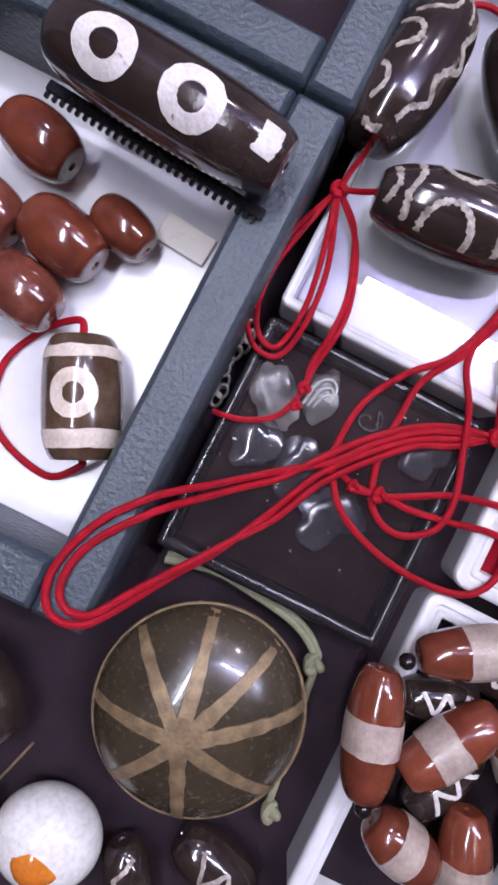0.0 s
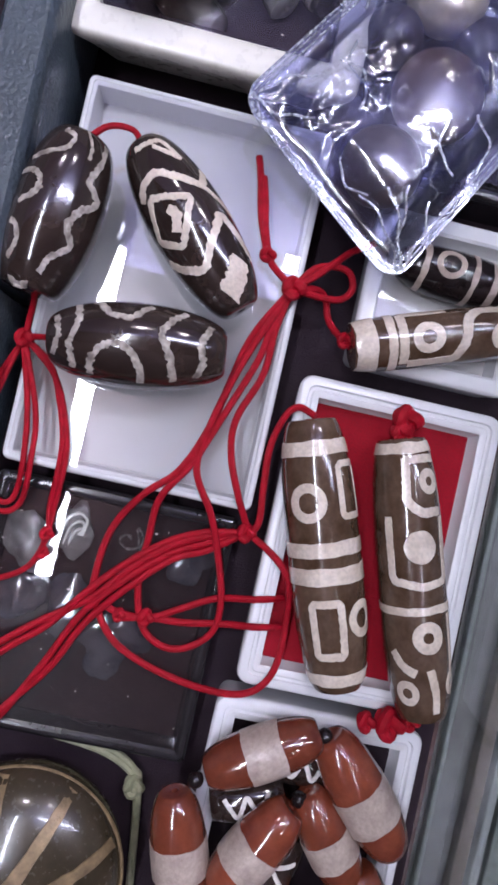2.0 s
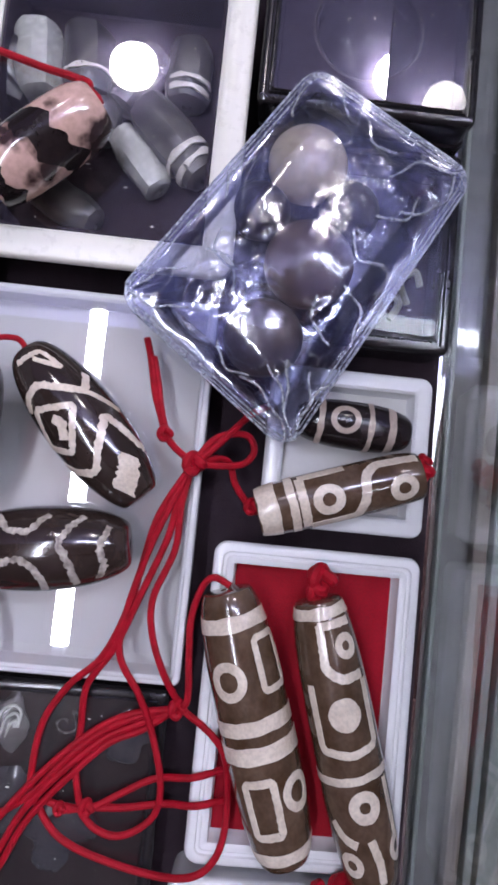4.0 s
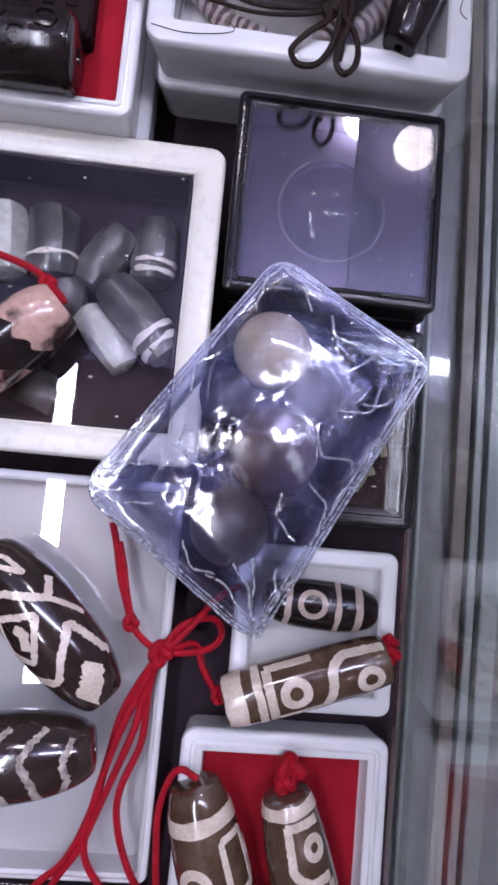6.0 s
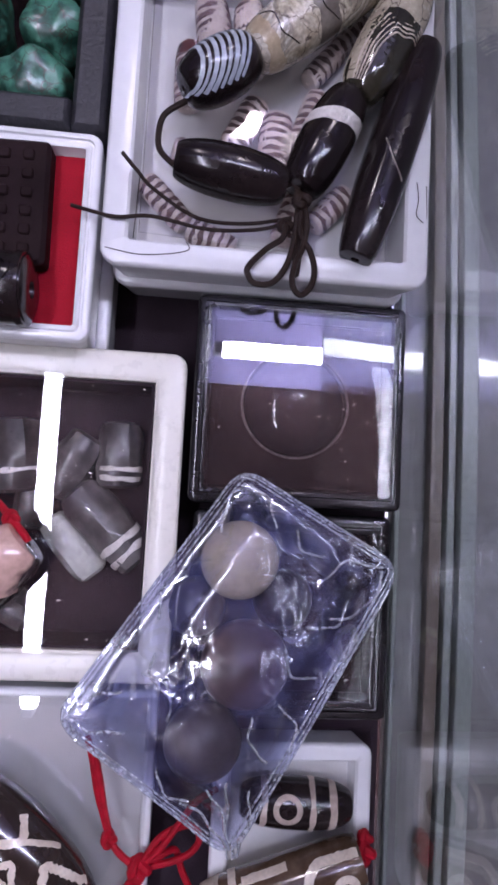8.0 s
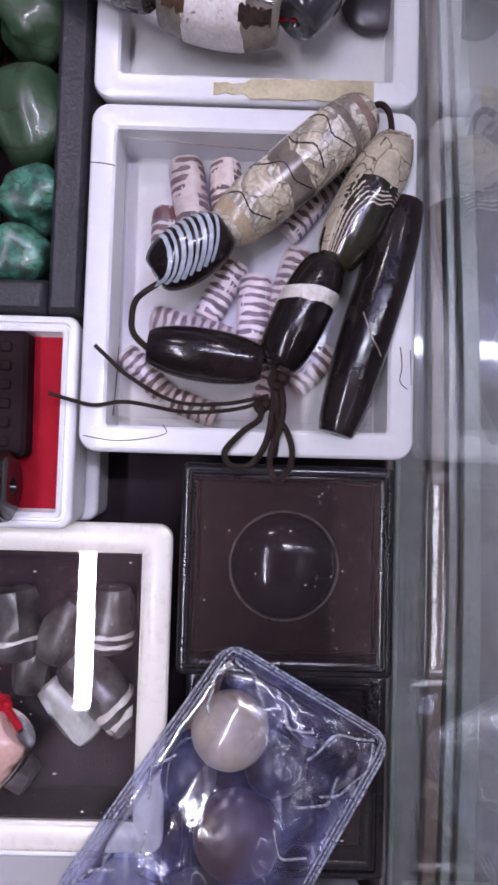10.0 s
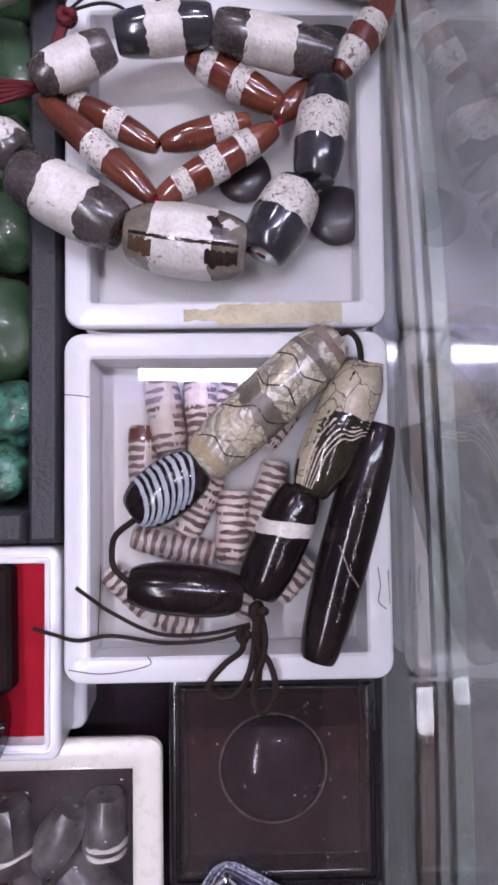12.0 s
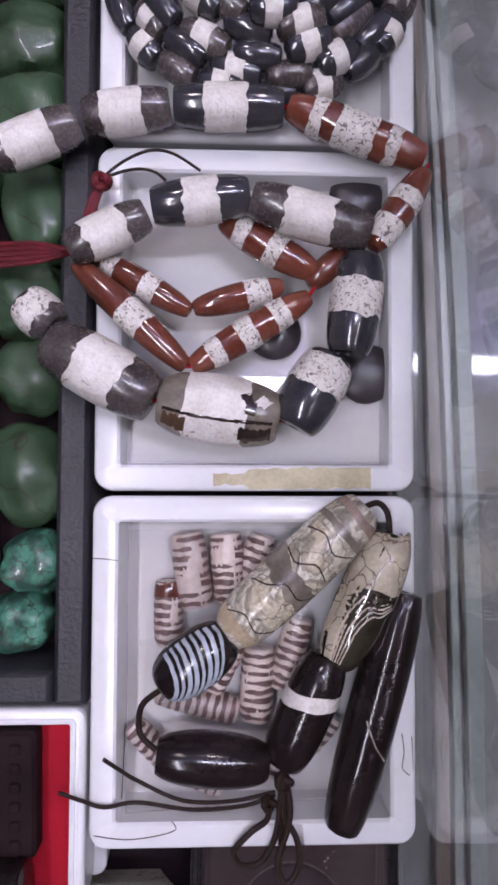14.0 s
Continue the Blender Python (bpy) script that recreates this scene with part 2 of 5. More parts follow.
TAN_BAND = material("smooth_tan_band", (0.50, 0.41, 0.28), (0.40, 0.31, 0.21), rough=0.25, scale=110, fine=700, bump=0.1, coat=0.4)
CRACKLE_PALE = material("pale_crackled_agate", (0.62, 0.55, 0.41), (0.40, 0.34, 0.26), rough=0.25, scale=80, fine=600, bump=0.2, coat=0.4, cracks=0.03, crack_colour=(0.07, 0.05, 0.04), crack_scale=110)
OLIVE_AGATE = material("olive_black_agate", (0.040, 0.036, 0.022), (0.022, 0.019, 0.015), rough=0.14, scale=60, fine=700, bump=0.05, coat=0.6)
PINK_STONE = material("pink_black_stone", (0.56, 0.36, 0.30), (0.045, 0.025, 0.025), rough=0.16, scale=55, fine=500, bump=0.05, coat=0.6, mix=0.92)
GREY_STONE = material("grey_translucent_stone", (0.036, 0.033, 0.035), (0.13, 0.12, 0.118), rough=0.3, scale=70, fine=500, bump=0.15, coat=0.25, vary=0.35, mix=0.7)
PALE_STONE = material("pale_green_stone", (0.50, 0.51, 0.47), (0.42, 0.42, 0.40), rough=0.25, scale=70, fine=500, bump=0.05, coat=0.4)
GREEN_STONE = material("green_turquoise", (0.026, 0.056, 0.026), (0.052, 0.105, 0.052), rough=0.42, scale=45, fine=500, bump=0.2, coat=0.3, cracks=0.012, crack_colour=(0.03, 0.025, 0.015), crack_scale=35, vary=0.25)
SPOT_STONE = material("spotted_turquoise", (0.07, 0.23, 0.16), (0.02, 0.07, 0.05), rough=0.35, scale=160, fine=700, bump=0.3, coat=0.3, mix=0.8, cracks=0.05, crack_colour=(0.04, 0.03, 0.02), crack_scale=140)
BALL_GREY = material("grey_agate_ball", (0.060, 0.045, 0.042), (0.095, 0.074, 0.070), rough=0.4, scale=60, fine=400, bump=0.03, coat=0.1, sub=0.2)
BALL_PALE = material("pale_agate_ball", (0.64, 0.54, 0.36), (0.56, 0.46, 0.32), rough=0.4, scale=60, fine=400, bump=0.03, coat=0.1, sub=0.2)
BALL_DARK = material("dark_agate_ball", (0.026, 0.020, 0.024), (0.05, 0.040, 0.046), rough=0.35, scale=60, fine=400, bump=0.03, coat=0.1)
BALL_TAN = material("brown_agate_ball", (0.075, 0.040, 0.034), (0.115, 0.068, 0.060), rough=0.4, scale=60, fine=400, bump=0.03, coat=0.1, sub=0.2)
STAR_STONE = material("olive_star_stone", (0.036, 0.027, 0.016), (0.056, 0.042, 0.025), rough=0.25, scale=60, fine=600, bump=0.06, coat=0.4)
GOLD = material("tarnished_gold_inlay", (0.30, 0.21, 0.11), (0.16, 0.11, 0.06), rough=0.45, scale=250, fine=900, bump=0.4, metal=0.35)
EGG_WHITE = material("white_porcelain", (0.78, 0.76, 0.72), (0.7, 0.68, 0.64), rough=0.15, coat=0.5, bump=0.02)
EGG_ORANGE = material("orange_amber", (0.62, 0.2, 0.02), (0.5, 0.12, 0.01), rough=0.15, coat=0.5, bump=0.02)
SLAB = material("grey_shelf", (0.28, 0.28, 0.28), (0.21, 0.205, 0.20), rough=0.04, scale=12, fine=160, bump=0.008)
STRIP = material("brown_edge_strip", (0.13, 0.10, 0.08), (0.20, 0.165, 0.14), rough=0.4, scale=50, fine=400, bump=0.2)
STEEL = material("pale_green_strip", (0.33, 0.36, 0.34), (0.24, 0.265, 0.25), rough=0.3, scale=30, fine=400, bump=0.1)
STEEL_BRIGHT = material("tarnished_silver", (0.66, 0.64, 0.57), (0.44, 0.42, 0.36), rough=0.3, scale=300, fine=900, bump=0.2, metal=0.45)
TAPE = material("yellowed_tape", (0.54, 0.48, 0.31), (0.41, 0.35, 0.22), rough=0.3, scale=90, fine=700, bump=0.2)
# the tubes' violet light is put into the ceiling colour for the lids to mirror
CEILING = material("violet_lit_ceiling", (0.60, 0.55, 0.92), (0.55, 0.50, 0.86), rough=0.9, scale=2, fine=60, bump=0.1)
WALL = material("grey_wall", (0.30, 0.29, 0.32), (0.26, 0.25, 0.28), rough=0.9, scale=2, fine=60, bump=0.1)
DARK_BLOCKER = material("dark_brown_blocker", (0.055, 0.016, 0.014), (0.038, 0.011, 0.010), rough=0.7, scale=3, fine=60, bump=0.1)
WHITE_BOTTOM = material("white_box_bottom", (0.62, 0.62, 0.63), (0.55, 0.55, 0.56), rough=0.3, scale=18, fine=300, bump=0.02, spec=0.4, grain_depth=0.06)
# lid dust, tinted lavender to paint in some of the mirrored ceiling
LID_BRIGHT = clear("polished_lid", 2.0, haze=0.006, haze_colour=(0.7, 0.7, 0.85))
LID = clear("clear_lid", 1.5, haze=0.004, haze_colour=(0.7, 0.7, 0.85))
GLASS = bpy.data.materials.new("side_glass")
GLASS.use_nodes = True
pane = GLASS.node_tree.nodes["Principled BSDF"]
pane.inputs["Base Color"].default_value = (0.93, 0.97, 0.95, 1)
pane.inputs["Transmission Weight"].default_value, pane.inputs["Roughness"].default_value, pane.inputs["IOR"].default_value = 1.0, 0.0, 1.5
# the blue haze paints the bag's mirrored violet glow into its colour
FILM = clear("crumpled_film", 2.15, tint=(0.87, 0.89, 1.0), bump=0.1, bump_scale=60, haze=0.062, haze_colour=(0.40, 0.44, 1.0), rough=0.015, haze_scale=45, glint=0.3, sheen=0.16)
# white haze paints the highlights of folds and welded edges into their colour
GLINT_FOLD = clear("glint_fold", 2.2, haze=0.3, haze_colour=(0.84, 0.9, 1.0), rough=0.08)
DOME = material("dull_black_dome", (0.010, 0.009, 0.013), (0.016, 0.014, 0.019), rough=0.1, scale=60, fine=500, bump=0.03, spec=0.25)
TUBE_GLOW = glow("tube_glow", (0.92, 0.96, 1.0), TUBE_POWER)
SPOT_GLOW = glow("downlight_glow", (1.0, 0.93, 0.82), SPOT_POWER)

# ---- builders ----
MM = 0.001


def mesh_of(bm, name, smooth=True, angle=40):
    me = bpy.data.meshes.new(name)
    bmesh.ops.recalc_face_normals(bm, faces=bm.faces[:])
    bm.to_mesh(me)
    bm.free()
    if smooth:
        for f in me.polygons:
            f.use_smooth = True
        me.set_sharp_from_angle(angle=radians(angle))
        for f in me.polygons:
            f.use_smooth = len(f.vertices) <= 4
    return me


def part(name, bm, mat, parent=None, label="", smooth=True, angle=40):
    ob = new(name, mesh_of(bm, name, smooth, angle))
    ob.data.materials.append(mat)
    ob.parent = parent
    if label:
        ob["label"] = label
    return ob


def loft(bm, loops, close_start=True, close_end=True):
    rings = [[bm.verts.new(p) for p in ring] for ring in loops]
    for a, b in zip(rings, rings[1:]):
        for i in range(len(a)):
            j = (i + 1) % len(a)
            bm.faces.new((a[i], a[j], b[j], b[i]))
    if close_start:
        bm.faces.new(rings[0][::-1])
    if close_end:
        bm.faces.new(rings[-1])


def rounded(x0, x1, y0, y1, r, z, n=5):
    """A rounded rectangle as a ring of places, in millimetres."""
    r = max(0.05, min(r, (x1 - x0) / 2 - 0.01, (y1 - y0) / 2 - 0.01))
    ring = []
    for cx, cy, a0 in ((x1 - r, y1 - r, 0), (x0 + r, y1 - r, 90), (x0 + r, y0 + r, 180), (x1 - r, y0 + r, 270)):
        for k in range(n + 1):
            a = radians(a0 + 90 * k / n)
            ring.append(((cx + r * math.cos(a)) * MM, (cy + r * math.sin(a)) * MM, z * MM))
    return ring


def lofted(box, levels, r):
    """A bmesh from rounded rectangles: levels of (inset, z)."""
    x0, x1, y0, y1 = box
    bm = bmesh.new()
    loft(bm, [rounded(x0 + i, x1 - i, y0 + i, y1 - i, r - i * 0.6, z) for i, z in levels])
    return bm


def centred(x0, x1, y0, y1):
    return (x0 + x1) / 2, (y0 + y1) / 2, (x0 - x1) / 2, (x1 - x0) / 2, (y0 - y1) / 2, (y1 - y0) / 2


def display_box(name, label, category, x0, x1, y0, y1, top, height, rim, depth, mat, floor_mat=None, lid=False, lip=0.0, r=4.0, taper=2.0, group="", liner_name="liner", floor_label="", lid_mat=None, tub=False):
    """An open tray or a lidded box, its base at top - height; lip: a raised line round the rim's inner half."""
    cx, cy, a0, a1, b0, b1 = centred(x0, x1, y0, y1)
    h = height
    levels = [(taper, 0), (taper * 0.5, h * 0.5), (0.15, h - 3), (0, h - 1.6), (0.45, h - 0.5), (1.4, h)]
    if lip:
        levels += [(rim * 0.45, h), (rim * 0.5, h - lip), (rim * 0.62, h - lip), (rim * 0.7, h - lip * 0.3)]
    levels += [(rim - 0.9, h - (lip * 0.3 if lip else 0)), (rim, h - 0.8), (rim + 0.6, h - depth + 0.8), (rim + 1.4, h - depth)]
    body = part(name, lofted((a0, a1, b0, b1), levels, r), mat)
    body.matrix_world = pose(cx * MM, cy * MM, (top - h) * MM)
    tagged(body, label, category, group)
    if floor_mat and tub:
        i = rim + 0.5
        part(liner_name, lofted((a0 + i, a1 - i, b0 + i, b1 - i), [(0, h - depth - 0.2), (0, h - 1.1), (0.9, h - 1.1), (1.3, h - depth + 1.2), (2.2, h - depth + 0.6)], max(0.5, r - rim)), floor_mat, body, floor_label)
    elif floor_mat:
        i = rim + 0.9
        part(liner_name, lofted((a0 + i, a1 - i, b0 + i, b1 - i), [(0, h - depth - 0.2), (0, h - depth + 0.5), (0.3, h - depth + 0.7)], max(0.5, r - rim)), floor_mat, body, floor_label)
    if lid:
        i = rim - 1.2
        part("lid", lofted((a0 + i, a1 - i, b0 + i, b1 - i), [(0, h - 0.7), (0, h + 0.25), (0.4, h + 0.5)], 1.5), lid_mat or LID, body, "clear plastic lid")
    return body


def barrel(L, R, end=0.45, power=2.0, bulge=0.0):
    """The radius along a bead of length L: R in the middle and end * R at its ends."""
    def radius(v):
        u = min(1.0, abs(2 * v / L))
        return R * (end + (1 - end) * max(0.0, 1 - u ** power) ** 0.62)
    return radius


def turned(L, radius, segs=28, rings=26, facets=0, lumps=0.0, seed=0):
    """A bead turned on the x axis, with rounded rims and a drilled dimple at both ends."""
    bm = bmesh.new()
    loops = []
    vs = [-L / 2 + L * (0.5 - 0.5 * math.cos(math.pi * k / rings)) for k in range(rings + 1)]
    r0, r1 = radius(-L / 2), radius(L / 2)
    hole = 0.28
    full = [(vs[0] + L * 0.04, r0 * hole * 0.7), (vs[0], r0 * hole)] + [(vs[0], r0 * 0.86)] + [(v, radius(v)) for v in vs[1:-1]] + [(vs[-1], r1 * 0.86)] + [(vs[-1], r1 * hole), (vs[-1] - L * 0.04, r1 * hole * 0.7)]
    for v, r in full:
        ring = []
        for k in range(segs):
            a = 2 * math.pi * k / segs
            rr = r
            if facets:
                step = 2 * math.pi / facets
                rr = r * (0.35 + 0.65 * math.cos(step / 2) / math.cos((a + 0.3) % step - step / 2))
            if lumps:
                rr *= 1 + lumps * noise.noise(Vector((v * 0.12 + seed, math.cos(a) * 1.3, math.sin(a) * 1.3)))
            ring.append((v * MM, rr * math.sin(a) * MM, rr * math.cos(a) * MM))
        loops.append(ring)
    loft(bm, loops)
    return bm


def on_bead(radius, v, s, R, lift):
    a = s / R
    r = radius(v) + lift
    return (v * MM, r * math.sin(a) * MM, r * math.cos(a) * MM)


def resample(points, step, closed=False):
    pts = list(points) + ([points[0]] if closed else [])
    out = []
    for (x0, y0), (x1, y1) in zip(pts, pts[1:]):
        n = max(1, int(math.hypot(x1 - x0, y1 - y0) / step))
        out += [(x0 + (x1 - x0) * k / n, y0 + (y1 - y0) * k / n) for k in range(n)]
    if not closed:
        out.append(pts[-1])
    return out


def rounded_off(points, closed):
    """Corners cut once, as a hand would draw them."""
    pts = list(points)
    if len(pts) < 3 or len(pts) > 12:
        return pts
    out = [] if closed else [pts[0]]
    for k in range(len(pts) if closed else len(pts) - 1):
        (x0, y0), (x1, y1) = pts[k], pts[(k + 1) % len(pts)]
        c = min(0.3, 0.9 / (math.hypot(x1 - x0, y1 - y0) + 1e-6))
        out += [(x0 * (1 - c) + x1 * c, y0 * (1 - c) + y1 * c), (x0 * c + x1 * (1 - c), y0 * c + y1 * (1 - c))]
    return out if closed else out + [pts[-1]]


def inlay(radius, R, points, width, closed=False, lift=0.14, rough=0.3, seed=0):
    """A raised line along places (along the bead, round it) in millimetres, uneven in width as if etched by hand."""
    pts = resample(rounded_off(points, closed), 0.4, closed)
    n = len(pts)
    bm = bmesh.new()
    rows = []
    for k in range(n):
        a, b = pts[k - 1 if closed or k else 0], pts[(k + 1) % n if closed else min(n - 1, k + 1)]
        dx, dy = b[0] - a[0], b[1] - a[1]
        d = math.hypot(dx, dy) or 1
        nx, ny = -dy / d, dx / d
        w = []
        for side in (-1, 1):
            h = width / 2 * max(0.12, 1 + rough * 2.4 * noise.noise(Vector((pts[k][0] * 0.9 + seed * 7, pts[k][1] * 0.9, side * 3.0))) + 0.6 * rough * noise.noise(Vector((pts[k][0] * 2.6, pts[k][1] * 2.6 + seed, side * 5.0))))
            w.append(h * side)
        x, y = pts[k]
        rows.append([bm.verts.new(on_bead(radius, x + nx * o, y + ny * o, R, z)) for o, z in ((w[0] - 0.1, -0.15), (w[0], lift), (0, lift), (w[1], lift), (w[1] + 0.1, -0.15))])
    for k in range(n if closed else n - 1):
        p, q = rows[k], rows[(k + 1) % n]
        for i in range(4):
            bm.faces.new((p[i], p[i + 1], q[i + 1], q[i]))
    return bm


def ring_band(radius, v0, v1, R, jag=0.5, lift=0.12, seed=0, segs=60, steps=6, facets=0, slant=0.0):
    """A band right round a bead, with uneven edges."""
    bm = bmesh.new()
    rows = []
    for k in range(segs):
        a = 2 * math.pi * k / segs
        e0 = v0 + jag * noise.noise(Vector((math.cos(a) * 1.8 + seed, math.sin(a) * 1.8, seed * 1.7)))
        e1 = v1 + jag * noise.noise(Vector((math.cos(a) * 1.8 - seed, math.sin(a) * 1.8, seed * 2.3 + 5)))
        e0 += 0.45 * jag * noise.noise(Vector((math.cos(a) * 5 + seed, math.sin(a) * 5, 9)))
        e1 += 0.45 * jag * noise.noise(Vector((math.cos(a) * 5 - seed, math.sin(a) * 5, 4))) 
        e0, e1 = e0 + slant * math.sin(a), e1 + slant * math.sin(a)
        row = []
        for v, z in [(e0 - 0.1, -0.2)] + [(e0 + (e1 - e0) * i / steps, lift) for i in range(steps + 1)] + [(e1 + 0.1, -0.2)]:
            r = radius(v) + z
            if facets:
                step = 2 * math.pi / facets
                r = radius(v) * (0.35 + 0.65 * math.cos(step / 2) / math.cos((a + 0.3) % step - step / 2)) + z
            row.append(bm.verts.new((v * MM, r * math.sin(a) * MM, r * math.cos(a) * MM)))
        rows.append(row)
    for k in range(segs):
        p, q = rows[k], rows[(k + 1) % segs]
        for i in range(len(p) - 1):
            bm.faces.new((p[i], p[i + 1], q[i + 1], q[i]))
    return bm


def along(p, q, z0, z1=None, spin=0.0):
    """The pose of a bead from p to q in the plan, in millimetres, at the heights z0 and z1 of its ends."""
    z1 = z0 if z1 is None else z1
    a, b = Vector((*p, z0)) * MM, Vector((*q, z1)) * MM
    x = (b - a).normalized()
    y = Vector((0, 0, 1)).cross(x).normalized()
    z = x.cross(y)
    m = Matrix((x, y, z)).transposed().to_4x4()
    return Matrix.Translation((a + b) / 2) @ m @ pose(0, 0, 0, spin)


def length(p, q):
    return math.hypot(p[0] - q[0], p[1] - q[1])


def bead(name, p, q, z, R, mat, end=0.45, power=2.0, parent=None, z1=None, spin=0.0, label="", **more):
    """A bead between two places; returns it with its radius and its length."""
    L = length(p, q)
    f = barrel(L, R, end, power)
    ob = part(name, turned(L, f, **more), mat, parent, label, angle=35)
    ob.matrix_world = along(p, q, z, z1, spin)
    return ob, f, L


def tube(points, r, segs=8, closed=False, fine=6, flat=1.0):
    """A round cord through places in millimetres, smoothed between them."""
    P = [Vector(p) for p in points]
    n = len(P)
    path = []
    for k in range(n if closed else n - 1):
        a, b, c, d = (P[(k + i) % n] if closed else P[min(n - 1, max(0, k + i))] for i in (-1, 0, 1, 2))
        for i in range(fine):
            t = i / fine
            path.append(0.5 * ((2 * b) + (c - a) * t + (2 * a - 5 * b + 4 * c - d) * t * t + (3 * b - a - 3 * c + d) * t ** 3))
    if not closed:
        path.append(P[-1])
    bm = bmesh.new()
    loops, m = [], len(path)
    side = None
    for k in range(m):
        d = (path[(k + 1) % m] if closed else path[min(m - 1, k + 1)]) - path[k - 1 if closed or k else 0]
        d = d.normalized() if d.length > 1e-9 else Vector((1, 0, 0))
        ref = Vector((0, 0, 1)) if abs(d.z) < 0.9 else Vector((1, 0, 0))
        side = d.cross(ref).normalized()
        up = side.cross(d)
        loops.append([tuple((path[k] + side * (r * math.cos(2 * math.pi * i / segs)) + up * (r * flat * math.sin(2 * math.pi * i / segs))) * MM) for i in range(segs)])
    if closed:
        rings = [[bm.verts.new(p) for p in ring] for ring in loops]
        for k in range(m):
            a, b = rings[k], rings[(k + 1) % m]
            for i in range(segs):
                j = (i + 1) % segs
                bm.faces.new((a[i], a[j], b[j], b[i]))
    else:
        loft(bm, loops)
    return bm


def knot(x, y, z, r):
    """A tied knot: a coil of cord wound over itself."""
    pts = []
    for k in range(26):
        a = 2 * math.pi * k / 25
        pts.append((x + r * (0.52 * math.cos(2 * a) + 0.22 * math.cos(a)), y + r * (0.52 * math.sin(2 * a) - 0.22 * math.sin(3 * a)), z + r * 0.4 * math.sin(3 * a + 0.6)))
    return tube(pts, r * 0.46, 8, fine=2)


def pebble(sx, sy, sz, seed=0, lumps=0.16, sub=4, square=0.0):
    """A worn stone."""
    bm = bmesh.new()
    bmesh.ops.create_icosphere(bm, subdivisions=sub, radius=1)
    for v in bm.verts:
        d = v.co.normalized()
        if square:
            m = max(abs(d.x), abs(d.y), abs(d.z))
            d = d.lerp(d / m, square)
        k = 1 + lumps * noise.noise(d * 1.3 + Vector((seed * 3.1, seed, 0)))
        v.co = Vector((d.x * sx, d.y * sy, d.z * sz)) * k * MM
    return bm


def slab(x0, x1, y0, y1, z0, z1, bevel=0.3):
    bm = lofted((x0, x1, y0, y1), [(bevel, z0), (0, z0 + bevel), (0, z1 - bevel), (bevel, z1)], bevel * 2 + 0.1)
    return bm

# ---- the room and the case ----


def structure(name, bm, mat, label, category):
    ob = part(name, bm, mat)
    return tagged(ob, label, category, kind="structure")


structure("floor", slab(-2400, 2600, -1400, 3200, -960, -900), WALL, "plain grey shop floor far below the case", "floor")
structure("ceiling", slab(-2400, 2600, 600, 3200, 1778, 1860), CEILING, "unseen ceiling over the shop, violet tube light put into its colour", "ceiling")
# unseen dark ceiling and wall, added for the dark figure the lids mirror
structure("ceiling", slab(-2400, 2600, -1400, 599, 1778, 1860), DARK_BLOCKER, "unseen dark brown ceiling added to darken the lids' reflections", "ceiling")
structure("south_blocker", slab(-2400, 2600, -1400, -462, -890, 1776), DARK_BLOCKER, "unseen dark brown wall added to darken the lids' reflections", "wall")
structure("wall_north", slab(-2400, 2600, 3000, 3200, -890, 1776), WALL, "plain grey wall across the shop", "wall")
structure("wall_west", slab(-2500, -2300, -895, 2995, -890, 1776), WALL, "plain grey side wall of the shop", "wall")
structure("wall_east", slab(2500, 2700, -895, 2995, -890, 1776), WALL, "plain grey side wall of the shop", "wall")
structure("case_floor", slab(-420, 149, -455, 900, -40, -2), GREY_FLOOR, "dark grey cloth-covered floor of the display case", "case floor")
structure("glass_wall", slab(144.4, 149.6, -410, 890, -1.9, 190, 0.4), GLASS, "clear side glass of the display case", "glass")
structure("shelf", slab(150, 620, -420, 900, -40, -2.2), SLAB, "shiny grey shelf beyond the side glass", "shelf")
for name, x0, x1, z, mat, label in (("trim", 164.0, 169.0, 3, STRIP, "brown edge strip beyond the side glass"), ("trim", 170.0, 173.0, 5, STEEL, "pale green metal edge strip"), ("trim", 176.5, 183, 2.5, STEEL, "pale green metal edge strip"), ("trim", 151.2, 153.0, 1.5, STEEL, "pale metal strip along the foot of the glass")):
    structure(name, slab(x0, x1, -415, 880, -2.2, z, 0.4), mat, label, "trim")


def tube_light(x0, x1, y0, y1, z):
    """A fluorescent batten: white housing above, glowing tube below."""
    wide = 26
    alongx = x1 - x0 > y1 - y0
    cx, cy = (x0 + x1) / 2, (y0 + y1) / 2
    half = ((x1 - x0) if alongx else (y1 - y0)) / 2
    root = new("tube_light")
    root.matrix_world = pose(cx * MM, cy * MM, z * MM, 0, 0, 0 if alongx else 90)
    tagged(root, "lit white fluorescent tube on a slim white batten", "tube light", "tubes over the counter")
    part("tube", tube([(-half, 0, 0), (-half * 0.5, 0, 0), (half * 0.5, 0, 0), (half, 0, 0)], wide, 12), TUBE_GLOW, root, "glowing white tube")
    part("housing", slab(-half - 20, half + 20, -7, 7, 24, 34, 2), WHITE, root)
    for s in (-1, 1):
        part("hanger", slab(s * half * 0.7 - 4, s * half * 0.7 + 4, -4, 4, 33.5, 167.5, 1), WHITE, root, "thin white hanging rod")
    for s in (-1, 1):
        part("end_cap", slab(s * half - 14 + s * 16, s * half + 14 + s * 16, -16, 16, -24, 31, 3), WHITE, root)


tube_light(130, 1400, 650, 702, 1610)
tube_light(-396, -344, -405, 600, 1610)


